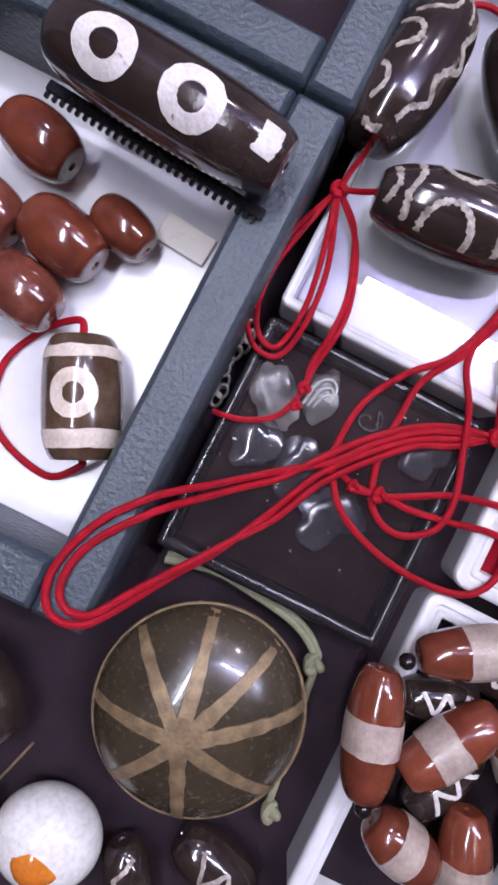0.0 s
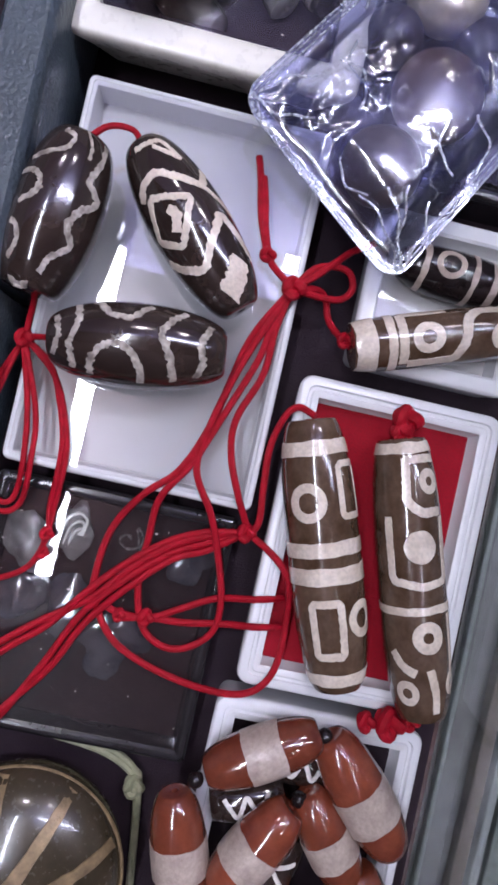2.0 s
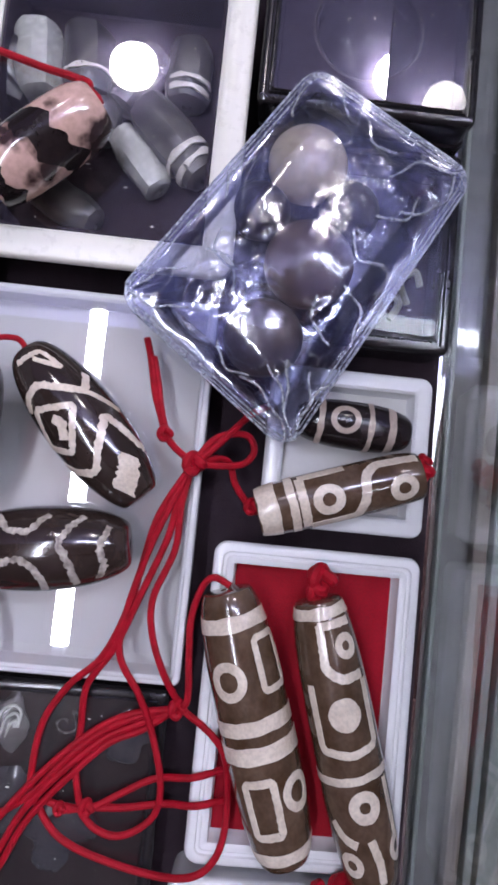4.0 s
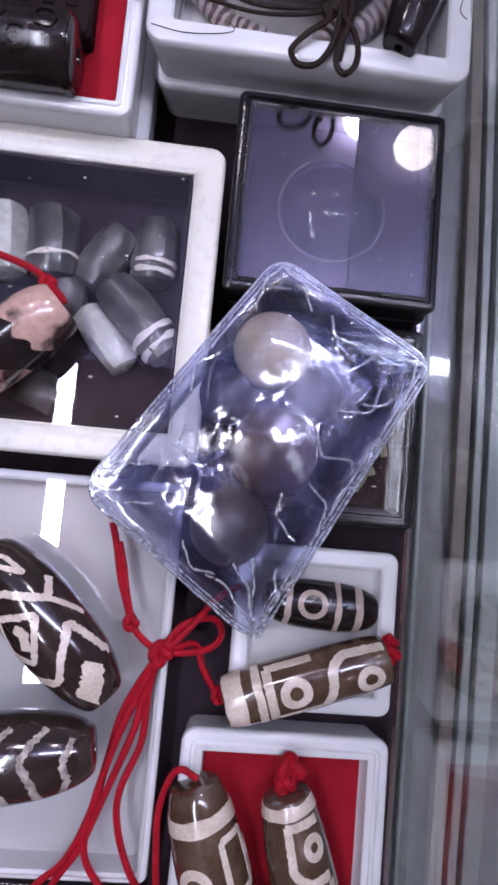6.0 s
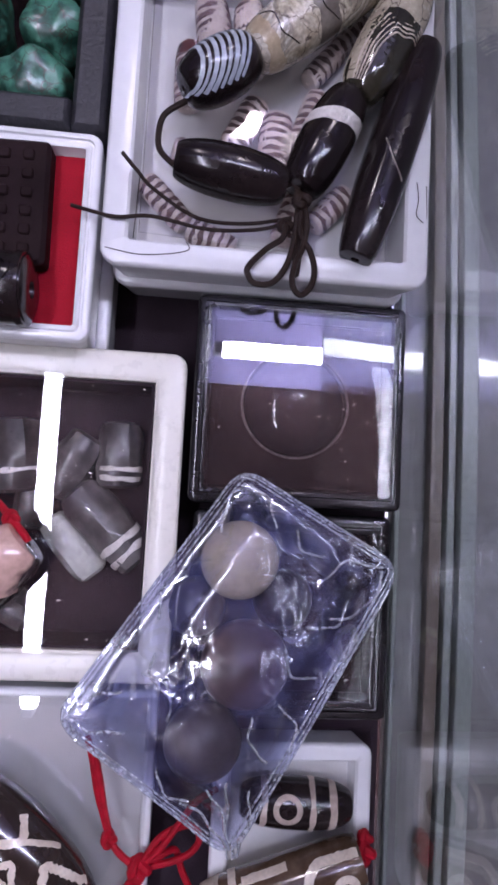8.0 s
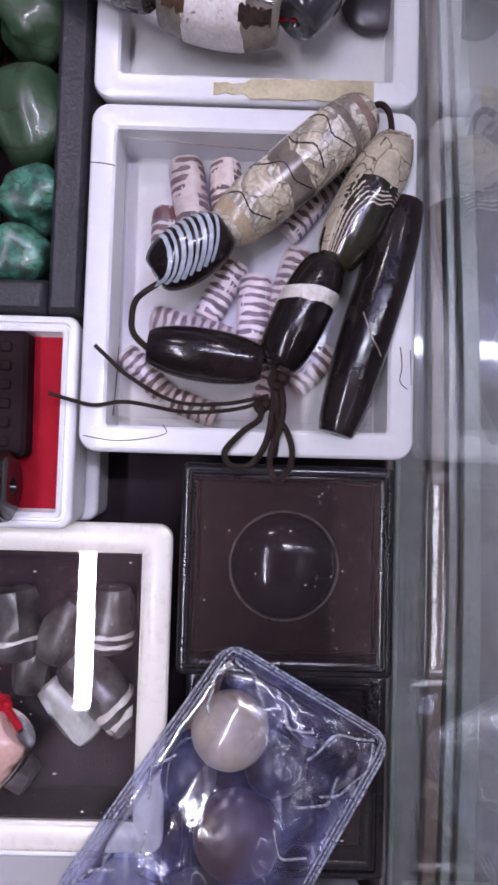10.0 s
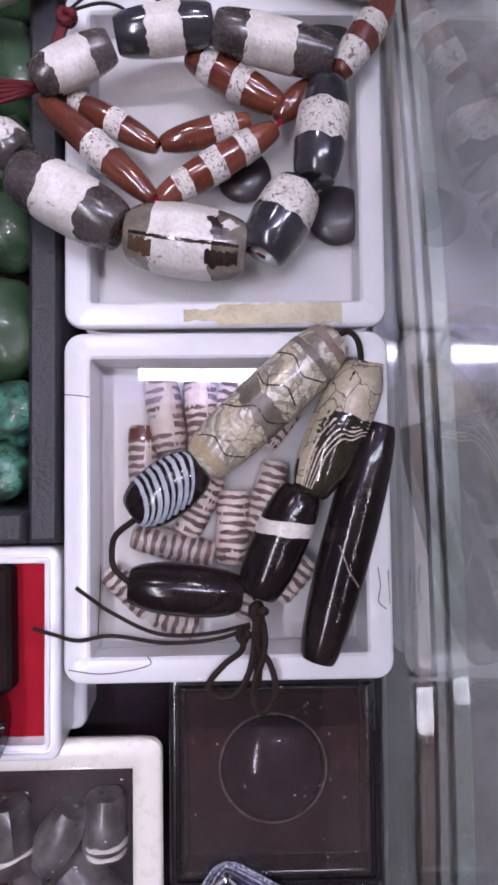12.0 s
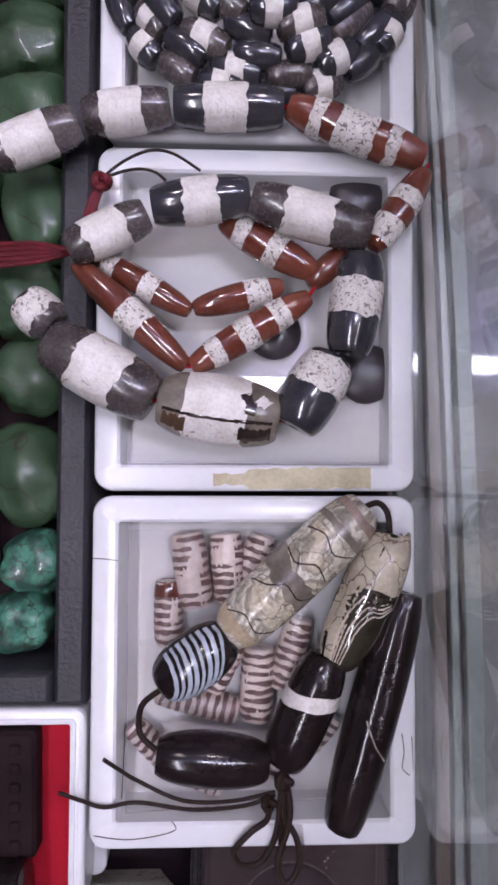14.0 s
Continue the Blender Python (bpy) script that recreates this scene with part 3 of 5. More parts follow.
def downlight(x, y, z, r):
    root = new("downlight")
    root.matrix_world = pose(x * MM, y * MM, z * MM)
    tagged(root, "lit round warm white drum light on the ceiling", "downlight", "row of downlights")
    for name, a, h0, h1, mat in (("lens", r, 0, 27, SPOT_GLOW), ("rim", r + 6, 26, 30, WHITE)):
        bm = bmesh.new()
        loft(bm, [[(q * MM * math.cos(2 * math.pi * k / 40), q * MM * math.sin(2 * math.pi * k / 40), h * MM) for k in range(40)] for q, h in ((a * 0.9, h0), (a, h0 + 2), (a, h1))])
        part(name, bm, mat, root)


for x, y in ((-385, 1490), (516, 1562)):
    downlight(x, y, 1747.5, 80)

# ---- trays and boxes ----
FLOOR = -2.0


def white_tray(x0, x1, y0, y1, top, height, label, floor_mat=None, liner="liner", floor_label="", rim=8.5, depth=11.5, **more):
    return display_box("display_tray", label, "tray", x0, x1, y0, y1, top, height, rim, depth, WHITE, floor_mat, liner_name=liner, floor_label=floor_label, group="white trays in the case", **more)


# stacked square trays, the upper one full
white_tray(37, 141.6, 317, 428, 19.8, 21.8, "worn white plastic tray under another tray", r=6, taper=3.5)
full_tray = white_tray(36.2, 142.4, 316, 429.2, 41, 21, "worn white plastic tray full of beads and striped tubes", WHITE_FLOOR, floor_label="glossy white tray bottom", r=6, taper=3.5, depth=17.8)
cover = part("cover", slab(-41.6, 41.6, -45.3, 45.3, 0, 0.7, 0.1), LID, full_tray, "clear loose inner cover over the tubes")
cover.matrix_basis = full_tray.matrix_world.inverted() @ pose(0.0893, 0.3726, 0.0353, 0, 6, 0)
white_tray(37, 141.6, 432, 544, 19.8, 21.8, "worn white plastic tray under another tray", r=6, taper=3.5)
white_tray(36.4, 142.4, 430.8, 545.5, 41, 21, "white plastic tray holding a necklace of banded beads", WHITE_FLOOR, floor_label="glossy white tray bottom", r=6, taper=3.5)
white_tray(37, 142.6, 548.6, 662, 19.8, 21.8, "white plastic tray under another tray", r=6, taper=3.5)
white_tray(36.6, 143.2, 548, 663, 41, 21, "white plastic tray under a heap of dark necklaces", WHITE_FLOOR, floor_label="glossy white tray bottom", r=6, taper=3.5)
# the smaller trays by the side glass
white_tray(69.2, 138.2, -2.2, 100.2, 15, 17, "white plastic tray lined with red felt, holding two long beads", RED_FELT, "felt_liner", "red felt liner", rim=7.0, depth=8.0, lip=0.9, r=4.5, taper=1.5)
white_tray(65.0, 134.4, -112, -6.4, 15, 17, "white plastic tray heaped with orange beads", GREY_FLOOR, "felt_liner", "dark cloth liner", rim=7.0, depth=8.0, lip=0.9, r=4.5, taper=1.5)
white_tray(82.5, 138.0, 106.6, 161.2, 14, 16, "small white plastic tray holding two banded beads", WHITE_FLOOR, floor_label="white tray bottom", rim=6.0, depth=8.0, r=4, taper=1.5)
# the tray with red felt and black carvings, on another
white_tray(-72, 37.5, 292, 359.4, 17.5, 19.5, "white plastic tray under another tray", rim=5, r=4, taper=1.0)
white_tray(-72, 34.4, 291, 359.6, 38, 20.3, "white plastic tray lined with red felt, holding black carvings", RED_FELT, "felt_liner", "red felt liner", rim=5.2, depth=5.5, lip=0.9, r=4, taper=1.2)
# the big ivory box with a clear lid over grey stones
display_box("lidded_box", "ivory plastic box with a clear lid over grey stones", "box", -27.0, 65.6, 183.6, 292.4, 26, 28, 10.2, 18, IVORY, GREY_FLOOR, lid=True, r=5, taper=11, tub=True, liner_name="liner", floor_label="dark grey liner")
# the white box with a clear lid that carries three beads
display_box("lidded_box", "white plastic box with a clear lid, three beads lying on it", "box", -18.6, 62.4, 52.0, 178.4, 15.4, 17.4, 3.2, 10, WHITE, WHITE_BOTTOM, lid=True, lid_mat=LID_BRIGHT, r=2.5, taper=0.4, floor_label="white box bottom")
# the black box with a clear lid beside it
display_box("lidded_box", "black plastic box with a clear lid over shell pieces", "box", -19.4, 59.4, -33.4, 48.6, 10.5, 12.5, 4.0, 8, BLACK, BLACK_LINER, lid=True, r=2.0, taper=0.4, floor_label="dusty black liner")
# black boxes by the side glass, two high
display_box("lidded_box", "glossy black plastic box under another box", "box", 69, 141.5, 243.2, 313, 15.2, 17.2, 5, 9, BLACK, r=2.5, taper=0.5, group="black boxes in the case")
display_box("lidded_box", "glossy black box with a clear lid over a dark dome", "box", 68.0, 140.4, 243.0, 313.6, 28, 12.6, 5.3, 9, BLACK, BLACK_LINER, lid=True, r=2.5, taper=0.6, lip=1.0, lid_mat=LID_BRIGHT, group="black boxes in the case", floor_label="dusty grey-black liner")
display_box("lidded_box", "glossy black plastic box with a clear lid", "box", 70.5, 141.8, 169.5, 240.6, 15, 17, 6.5, 9, BLACK, BLACK_LINER, lid=True, r=2.5, taper=0.5, lip=1.0, group="black boxes in the case", floor_label="dusty black liner")


def padded_case(x0, x1, y0, y1, top, rail, label, floor_mat, rail_mat=None):
    """A tray with broad leatherette rails, each a part, round a flat bottom."""
    root = new("jewellery_case")
    cx, cy, a0, a1, b0, b1 = centred(x0, x1, y0, y1)
    root.matrix_world = pose(cx * MM, cy * MM, FLOOR * MM)
    tagged(root, label, "jewellery case", "leatherette cases")
    h = top - FLOOR
    for box in ((a0, a0 + rail, b0, b1), (a1 - rail, a1, b0, b1), (a0 + rail, a1 - rail, b0, b0 + rail), (a0 + rail, a1 - rail, b1 - rail, b1)):
        part("rail", lofted(box, [(0, 0), (0, h - 3), (0.6, h - 1.2), (2.0, h)], 1.2), rail_mat or LEATHER, root)
    part("base", slab(a0 + rail, a1 - rail, b0 + rail, b1 - rail, 0, 9, 0.3), floor_mat, root, "flat lining")
    return root


padded_case(-160, -24.5, -60, 101.5, 38, 15.5, "blue-grey leatherette case with beads on a white lining", WHITE)
padded_case(-160, -23.5, 103.5, 260, 38, 15.5, "blue-grey leatherette case with a dark lining", GREY_FLOOR)
padded_case(-110, 34.6, 360.4, 640, 38, 11.4, "dark grey leatherette case full of green stones", BLACK_LINER, LEATHER_DARK)

# ---- single beads ----


def ring(v, s, r, n=26, squash=1.0):
    return [(v + r * math.cos(2 * math.pi * k / n), s + r * squash * math.sin(2 * math.pi * k / n)) for k in range(n)]


def rect(v0, v1, s0, s1):
    return [(v0, s0), (v1, s0), (v1, s1), (v0, s1)]


def etched_bead(p, q, z, R, mat, label, lines=(), bands=(), line_mat=ETCH, end=0.45, power=2.0, z1=None, spin=0.0, name="agate_bead", line_rough=0.1, slant=0.0):
    """A bead with inlaid motifs. lines: (name, places, width, closed), places as fractions of the length and millimetres round; bands: (from, to)."""
    ob, f, L = bead(name, p, q, z, R, mat, end, power, None, z1, spin)
    tagged(ob, label, "bead", "loose agate beads")
    for k, (part_name, pts, w, closed) in enumerate(lines):
        part(part_name, inlay(f, R, pts(L) if callable(pts) else [((u - 0.5) * L, s) for u, s in pts], w, closed, rough=0.1 if part_name == "cream_patch" else 0.04 if part_name == "eye_ring" else 0.34 if line_mat is ETCH else line_rough, seed=k), line_mat, ob)
    for k, (u0, u1) in enumerate(bands):
        part("band", ring_band(f, (u0 - 0.5) * L, (u1 - 0.5) * L, R, 0.5, seed=k + 1, slant=slant), line_mat, ob)
    return ob


def eye(u, s, r, w):
    return ("eye_ring", lambda L: ring((u - 0.5) * L, s, r), w, True)


def box_line(u0, u1, s0, s1, w):
    return ("square_line", lambda L: rect((u0 - 0.5) * L, (u1 - 0.5) * L, s0, s1), w, True)


def zig(pts, w, name="zigzag_line"):
    return (name, pts, w, False)


# two long beads in the red tray
etched_bead((74.4, 85.3), (101.1, 4.9), 19.0, 11.6, AGATE_TAN, "olive brown agate bead with cream eyes, squares and bands", [
    eye(0.30, -5.5, 4.6, 2.8), box_line(0.17, 0.36, 5.5, 15, 2.0), box_line(0.66, 0.85, -7.5, 1.5, 2.3), eye(0.73, 9.5, 4.4, 2.6), eye(0.3, 22, 4.6, 2.6)],
    [(0.08, 0.135), (0.445, 0.495), (0.535, 0.595), (0.92, 0.965)], CREAM, end=0.62, power=3.2)
etched_bead((103.1, 85.6), (128.3, 2.4), 22.0, 10.4, AGATE_TAN, "olive brown agate bead with cream eyes in square lines", [
    eye(0.155, 5.4, 2.7, 2.4), zig([(0.075, -3), (0.075, 9.5)], 2.4), zig([(0.07, -2.4), (0.22, -2.8), (0.262, 1.5), (0.262, 9)], 2.7), eye(0.378, 0.2, 2.5, 5.0),
    zig([(0.27, -9.2), (0.49, -9.0), (0.515, 0), (0.50, 8.8), (0.28, 9.4)], 2.3), eye(0.69, 0.6, 3.3, 3.1), zig([(0.62, 9.6), (0.82, 10.2)], 2.0), zig([(0.74, -11), (0.79, -8), (0.815, -4)], 2.6), eye(0.885, -7.4, 2.8, 2.2), eye(0.865, 10.6, 3.0, 2.0), zig([(0.80, 0.5), (0.88, 2.2), (0.96, 2.4)], 2.6)],
    [(0.015, 0.055), (0.585, 0.61)], CREAM, end=0.66, power=3.4)
# two beads in the small white tray
etched_bead((81.6, 110.5), (132.9, 127.9), 19.5, 8.8, AGATE_TAN, "brown and cream agate bead with a bold eye", [
    eye(0.42, -0.6, 3.6, 2.8), zig([(0.275, -9), (0.275, 9)], 2.8), zig([(0.27, 9.4), (0.55, 9.6)], 2.8), zig([(0.30, -9.4), (0.57, -9.0), (0.63, -3), (0.655, 4), (0.72, 7.4), (0.98, 7.4)], 3.0), eye(0.86, -2.6, 3.3, 2.5)],
    [(0.01, 0.13), (0.19, 0.235)], CREAM, end=0.82, power=4, z1=21.0)
etched_bead((92.0, 143.2), (130.2, 141.4), 14.5, 8.2, BLACK_STONE, "black agate bead with white rings", [
    eye(0.40, 1.0, 4.0, 1.8)], [(0.60, 0.65), (0.78, 0.84), (0.17, 0.22)], PINKISH, end=0.5, power=2.6)
# three beads on the clear lid
etched_bead((-10.7, 150.4), (-16.9, 102.5), 28.4, 12.8, AGATE, "dark brown agate bead with grey zigzag lines", [
    zig([(0.284, -9.5), (0.231, -4.3), (0.18, 0.5), (0.09, 1.8), (0.059, -3.3)], 1.4),
    zig([(0.036, 13.9), (0.16, 12.3), (0.304, 9.3), (0.384, 15.1), (0.486, 9.5), (0.601, 7.9), (0.691, 11.7), (0.803, 6.7), (0.903, 5.5)], 1.8),
    zig([(0.374, -11.7), (0.355, -6.0), (0.407, -2.8), (0.496, -3.2), (0.558, -7.6)], 1.5),
    zig([(0.496, -3.2), (0.44, -2.1)], 1.3),
    zig([(0.672, -8.7), (0.689, -5.6), (0.783, -3.8), (0.882, -6.5)], 1.4),
    zig([(0.983, -6.0), (1.006, -1.3), (0.985, 3.4)], 1.6),
    zig([(0.006, 4.4), (0.091, 7.8), (0.186, 7.7)], 1.0)], (), ETCH, end=0.55, power=2.3)
etched_bead((5.6, 153.4), (45.4, 111.9), 27.4, 12.0, AGATE, "dark brown agate bead with nested squares and a cream patch", [
    zig([(0.065, -6.0), (0.08, 5.8), (0.23, 7.6), (0.10, 1.3)], 1.7),
    zig([(0.31, -12.0), (0.25, -9.2), (0.23, -2.9), (0.40, 8.0), (0.31, 13.0)], 2.3),
    ("square_line", lambda L: [((u - 0.5) * L, w) for u, w in ((0.32, -8.6), (0.43, 2.5), (0.62, -6.9), (0.515, -14.0))], 1.9, True),
    zig([(0.42, -5.0), (0.47, -3.4), (0.54, -6.4)], 2.8),
    zig([(0.40, 8.0), (0.46, 10.5), (0.57, 15.0)], 1.5),
    zig([(0.62, -16.0), (0.70, -12.0), (0.77, -5.2), (0.56, 8.2), (0.76, 13.2), (0.80, 16.0)], 2.3),
    zig([(0.80, 7.6), (0.87, 3.6), (0.93, -3.0)], 7.0, "cream_patch")], (), CREAM, end=0.42, power=2.0, line_rough=0.22)
etched_bead((-7.4, 90.7), (43.8, 97.7), 28.4, 12.8, AGATE, "dark brown agate bead with grey arcs and chevrons", [
    zig([(0.06, 9), (0.09, 0), (0.05, -9)], 1.6), zig([(0.17, 13), (0.20, 5), (0.15, -3), (0.17, -12)], 1.8), zig([(0.27, 14), (0.36, 7), (0.48, 6), (0.58, 12)], 1.8), zig([(0.26, -13), (0.27, -7), (0.33, -2.5), (0.42, -1.5), (0.50, -4), (0.54, -9), (0.54, -14)], 1.9), zig([(0.77, 12), (0.64, 3), (0.70, -4), (0.72, -13)], 2.0), zig([(0.91, 9), (0.86, 0), (0.88, -6), (0.84, -12)], 1.8)],
    (), ETCH, end=0.45, power=2.1)
# the pink and black bead on the ivory box's lid, tied with red cord
stone, stone_r, stone_l = bead("agate_bead", (20.6, 228.9), (-9.0, 200.6), 36.9, 10.6, PINK_STONE, 0.66, 3.0)
tagged(stone, "pink and black stone bead tied with red cord", "bead", "loose agate beads")
part("dark_band", ring_band(stone_r, -0.10 * stone_l, 0.08 * stone_l, 10.6, 4.5, 0.08, 3.3, slant=-3.5), BLACK_STONE, stone, "black swirling band")
part("dark_end", ring_band(stone_r, 0.34 * stone_l, 0.46 * stone_l, 10.6, 3.0, 0.08, 7.1), BLACK_STONE, stone, "black end")
cord = new("cord_necklace")
cord.matrix_world = pose(0.0172, 0.2337, 0.0265)
tagged(cord, "red cord with a small knot, threaded through a bead", "cord", "red cords")


def cord_part(name, bm, mat, root, label=""):
    """A piece of cord, built in the place's own millimetres, under a root that stands elsewhere."""
    ob = part(name, bm, mat, root, label)
    ob.matrix_basis = root.matrix_world.inverted()
    return ob


cord_part("strand", tube([(-17, 249.6, 27.6), (0.2, 244.6, 28.5), (8.6, 240.8, 32), (13.8, 237.1, 36)], 1.2), RED_CORD, cord)
cord_part("knot", knot(15.2, 235.4, 36, 2.6), RED_CORD, cord)
cord_part("strand", tube([(15.2, 235.4, 36), (19.8, 231.2, 38), (21.4, 228.8, 38.2)], 1.2), RED_CORD, cord)

# ---- the beads in the square tray ----
S1 = etched_bead((80.6, 385.8), (124.6, 426.0), 46, 9.6, CRACKLE, "long grey and cream crackled agate bead", [
    zig([(0.10, 9), (0.16, 3), (0.13, -4), (0.20, -10)], 0.3, "crack"), zig([(0.30, 11), (0.34, 5), (0.42, 1), (0.40, -5), (0.47, -11)], 0.4, "crack"), zig([(0.55, 10), (0.52, 4), (0.60, -1), (0.57, -8)], 0.4, "crack"),
    zig([(0.70, 11), (0.74, 4), (0.69, -2), (0.76, -9)], 0.35, "crack")], (), AGATE, end=0.55, power=4)
f1, L1 = barrel(length((80.6, 385.8), (124.6, 426.0)), 9.6, 0.55, 4), length((80.6, 385.8), (124.6, 426.0))
for u0, u1, mat, lab, jag, slant in ((0.40, 0.45, ROSE_BAND, "pinkish brown translucent band", 0.8, 0.5), (0.29, 0.33, SMOKE_BAND, "grey translucent band", 0.7, 0.6), (-0.13, 0.0, SMOKE_BAND, "grey translucent band", 2.2, 1.8), (-0.47, -0.40, TAN_BAND, "smooth tan end", 1.4, 0.0)):
    part("band", ring_band(f1, u0 * L1, u1 * L1, 9.6, jag, 0.1, 6 + u0 * 9, slant=slant), mat, S1, lab)
S2, f2, L2 = bead("agate_bead", (114.8, 375.8), (134.4, 417.2), 45, 9.0, OLIVE_AGATE, 0.5, 2.6, lumps=0.06)
tagged(S2, "olive-black agate bead with wavy pale lines and a pale crackled end", "bead", "loose agate beads")
part("pale_end", ring_band(f2, L2 * 0.10, L2 * 0.49, 9.0, 1.6, 0.3, 4, slant=-2.0), CRACKLE_PALE, S2, "pale cracked end")
part("pale_side", inlay(f2, 9.0, [(-L2 * 0.46, 8.4), (-L2 * 0.2, 9.4), (L2 * 0.16, 8.6)], 8.0, lift=0.24, rough=0.16), CRACKLE_PALE, S2, "pale cracked side")
for k, w in enumerate((0.7, 0.3, 0.5, 0.3, 0.35)):
    o = 1.25 * k
    part("pale_line", inlay(f2, 9.0, [(-L2 * 0.46, 5.4 - o * 0.9), (-L2 * 0.22, 6.0 - o), (-L2 * 0.10 - o * 0.3, 5.0 - o), (L2 * 0.04 - o * 0.9, 3.2 - o), (L2 * 0.05 - o, -2.5 - o * 0.4), (L2 * 0.12 - o, -7.5), (L2 * 0.15 - o, -13)], w, lift=0.2, rough=0.4, seed=k), CREAM, S2)
etched_bead((98.0, 344.2), (113.2, 377.8), 43.5, 8.8, BLACK_STONE, "black stone bead with one white band", (), [(0.57, 0.70)], BONE_PLAIN, end=0.62, power=2.4, slant=-2.4)
etched_bead((58.2, 348.7), (93.6, 344.6), 46.5, 8.4, BLACK_STONE, "polished black barrel bead", end=0.55, power=2.2, z1=44)
zebra = [zig([(0.10 + 0.092 * k, 10.5), (0.13 + 0.092 * k, 6), (0.10 + 0.092 * k, 1.5), (0.02 + 0.094 * k, -2.5), (-0.10 + 0.096 * k, -6), (-0.26 + 0.098 * k, -9.5)], 1.3 if k % 3 else 0.9, "stripe") for k in range(2, 10)]
etched_bead((59.8, 370.6), (81.0, 385.8), 47.5, 9.3, BLACK_STONE, "black agate bead with fine white zebra stripes", zebra, (), material("pale_blue_stripe", (0.46, 0.50, 0.57), (0.34, 0.38, 0.44), rough=0.25, coat=0.5, bump=0.1), end=0.5, power=2.3)
S6, f6, L6 = bead("agate_bead", (117.1, 323.2), (138.4, 398.2), 43, 8.4, BLACK_STONE, 0.62, 2.6, facets=9, segs=36)
tagged(S6, "long polished black faceted stone bead with a pale scratch", "bead", "loose agate beads")
part("scratch", inlay(f6, 8.4, [(-L6 * 0.02, 4), (-L6 * 0.11, -1), (-L6 * 0.16, -6)], 0.25, lift=0.1), ETCH, S6)

TUBES = [((66.0, 416.2), (69.9, 390.6), 6.6, 0), ((79.5, 416.0), (81.4, 392), 6.2, 0), ((60.0, 399.4), (60.2, 377.6), 5.4, 1), ((92.6, 415.0), (87.0, 398), 5.4, 0), ((56.4, 362.2), (84.2, 354.6), 5.4, 0),
         ((47.6, 350.4), (62.0, 335.9), 4.6, 0), ((63.0, 335.2), (79.0, 329.2), 4.6, 0), ((91.2, 377.0), (90.2, 352.1), 6.2, 0), ((105.8, 386.6), (98.7, 362.6), 5.5, 0), ((84.4, 382.0), (74.6, 362.2), 5.4, 0), ((117.2, 353.0), (105.4, 339.8), 4.8, 0), ((101.6, 392.0), (112, 405), 4.4, 0), ((122.4, 418), (111.0, 405.3), 4.0, 0), ((100.0, 350.0), (94.5, 333.0), 4.8, 0)]
for k, (p, q, r, cap) in enumerate(TUBES):
    ob, f, L = bead("striped_tube", p, q, 23.4 + r * 0.93 + 0.2 * (k % 3), r * 0.93, SHELL, 0.8, 4.0, lumps=0.1, seed=k, segs=18, rings=14)
    tagged(ob, "small pinkish tube bead with brown stripes", "tube bead", "striped tubes in the tray")
    n = int(L / 3.0)
    for i in range(n):
        u = (i + 0.7) / (n + 0.4)
        part("stripe", ring_band(f, (u - 0.5) * L - 0.6 - 0.12 * (i % 3), (u - 0.5) * L + 0.65, r, 0.75, 0.1, k * 3 + i, 24, 2), SHELL_BAND, ob)
    if cap:
        part("cap", ring_band(f, -L * 0.5, -L * 0.28, r, 0.5, 0.14, 3, 24, 4), CARNELIAN, ob, "dull red end cap")

black_cord = new("cord_necklace")
black_cord.matrix_world = pose(0.0975, 0.335, 0.0415)
tagged(black_cord, "thin brown-black cord tied through the stone beads", "cord")
for pts, r in (([(57.8, 348.6, 43), (53.2, 353, 43), (52.4, 358, 43.5), (54, 364, 44.5), (60.6, 369.0, 45)], 1.0),
               ([(93.8, 331.5, 45), (93.1, 327.2, 44.8), (88.3, 323.5, 44.5), (83.4, 318.2, 44), (82.8, 315.5, 43.6), (85.2, 312.5, 43.4), (90.5, 313.0, 43.4), (94.4, 317.8, 43.8), (96.6, 325, 44.5), (97.6, 337, 45.3)], 1.0),
               ([(98.6, 338, 45.6), (98.5, 329, 45.5), (101.8, 323.6, 46), (103.5, 317.6, 46), (102.7, 312.3, 46), (99.5, 308.8, 46.5), (96.8, 312, 46.2), (97.2, 318.2, 46), (99.4, 324, 46), (100.5, 331, 46), (99.6, 338, 45.5)], 1.0),
               ([(99, 339, 45), (99.0, 325, 43.4), (98.2, 316, 42.8), (97.6, 326, 43.6), (98, 338, 45)], 0.9),
               ([(96, 334, 43), (86, 330.5, 42.5), (69.7, 329.2, 42), (52.0, 331.8, 42), (41.5, 330.5, 42.2), (34, 332, 41), (26.5, 334.0, 40)], 0.65),
               ([(96, 335, 43), (82, 332, 42.5), (66.2, 332.4, 42.4), (52.1, 339.7, 44), (47, 344, 46), (42.3, 348.3, 48)], 0.65),
               ([(124.6, 426.2, 46), (128.5, 427.4, 47), (131.5, 424, 47), (132.6, 416, 46)], 1.0),
               ([(97.8, 343, 44), (96, 346, 44), (93.8, 345.5, 43)], 0.9)):
    cord_part("strand", tube(pts, r), BLACK_CORD, black_cord)
cord_part("knot", knot(98.3, 339.5, 45.5, 3.0), BLACK_CORD, black_cord)
cord_part("knot", knot(93.8, 331.8, 43.5, 2.6), BLACK_CORD, black_cord)
bm = bmesh.new()
rag = [(x, side * (3.4 + 1.3 * noise.noise(Vector((x * 0.35, side, 0))) - (1.6 if x < -16 else 0))) for side, xs in ((-1, range(-28, 25, 2)), (1, range(24, -29, -2))) for x in xs]
loft(bm, [[(x * MM, y * MM, z * MM) for x, y in rag] for z in (0, 0.3)])
tape = part("tape_strip", bm, TAPE)
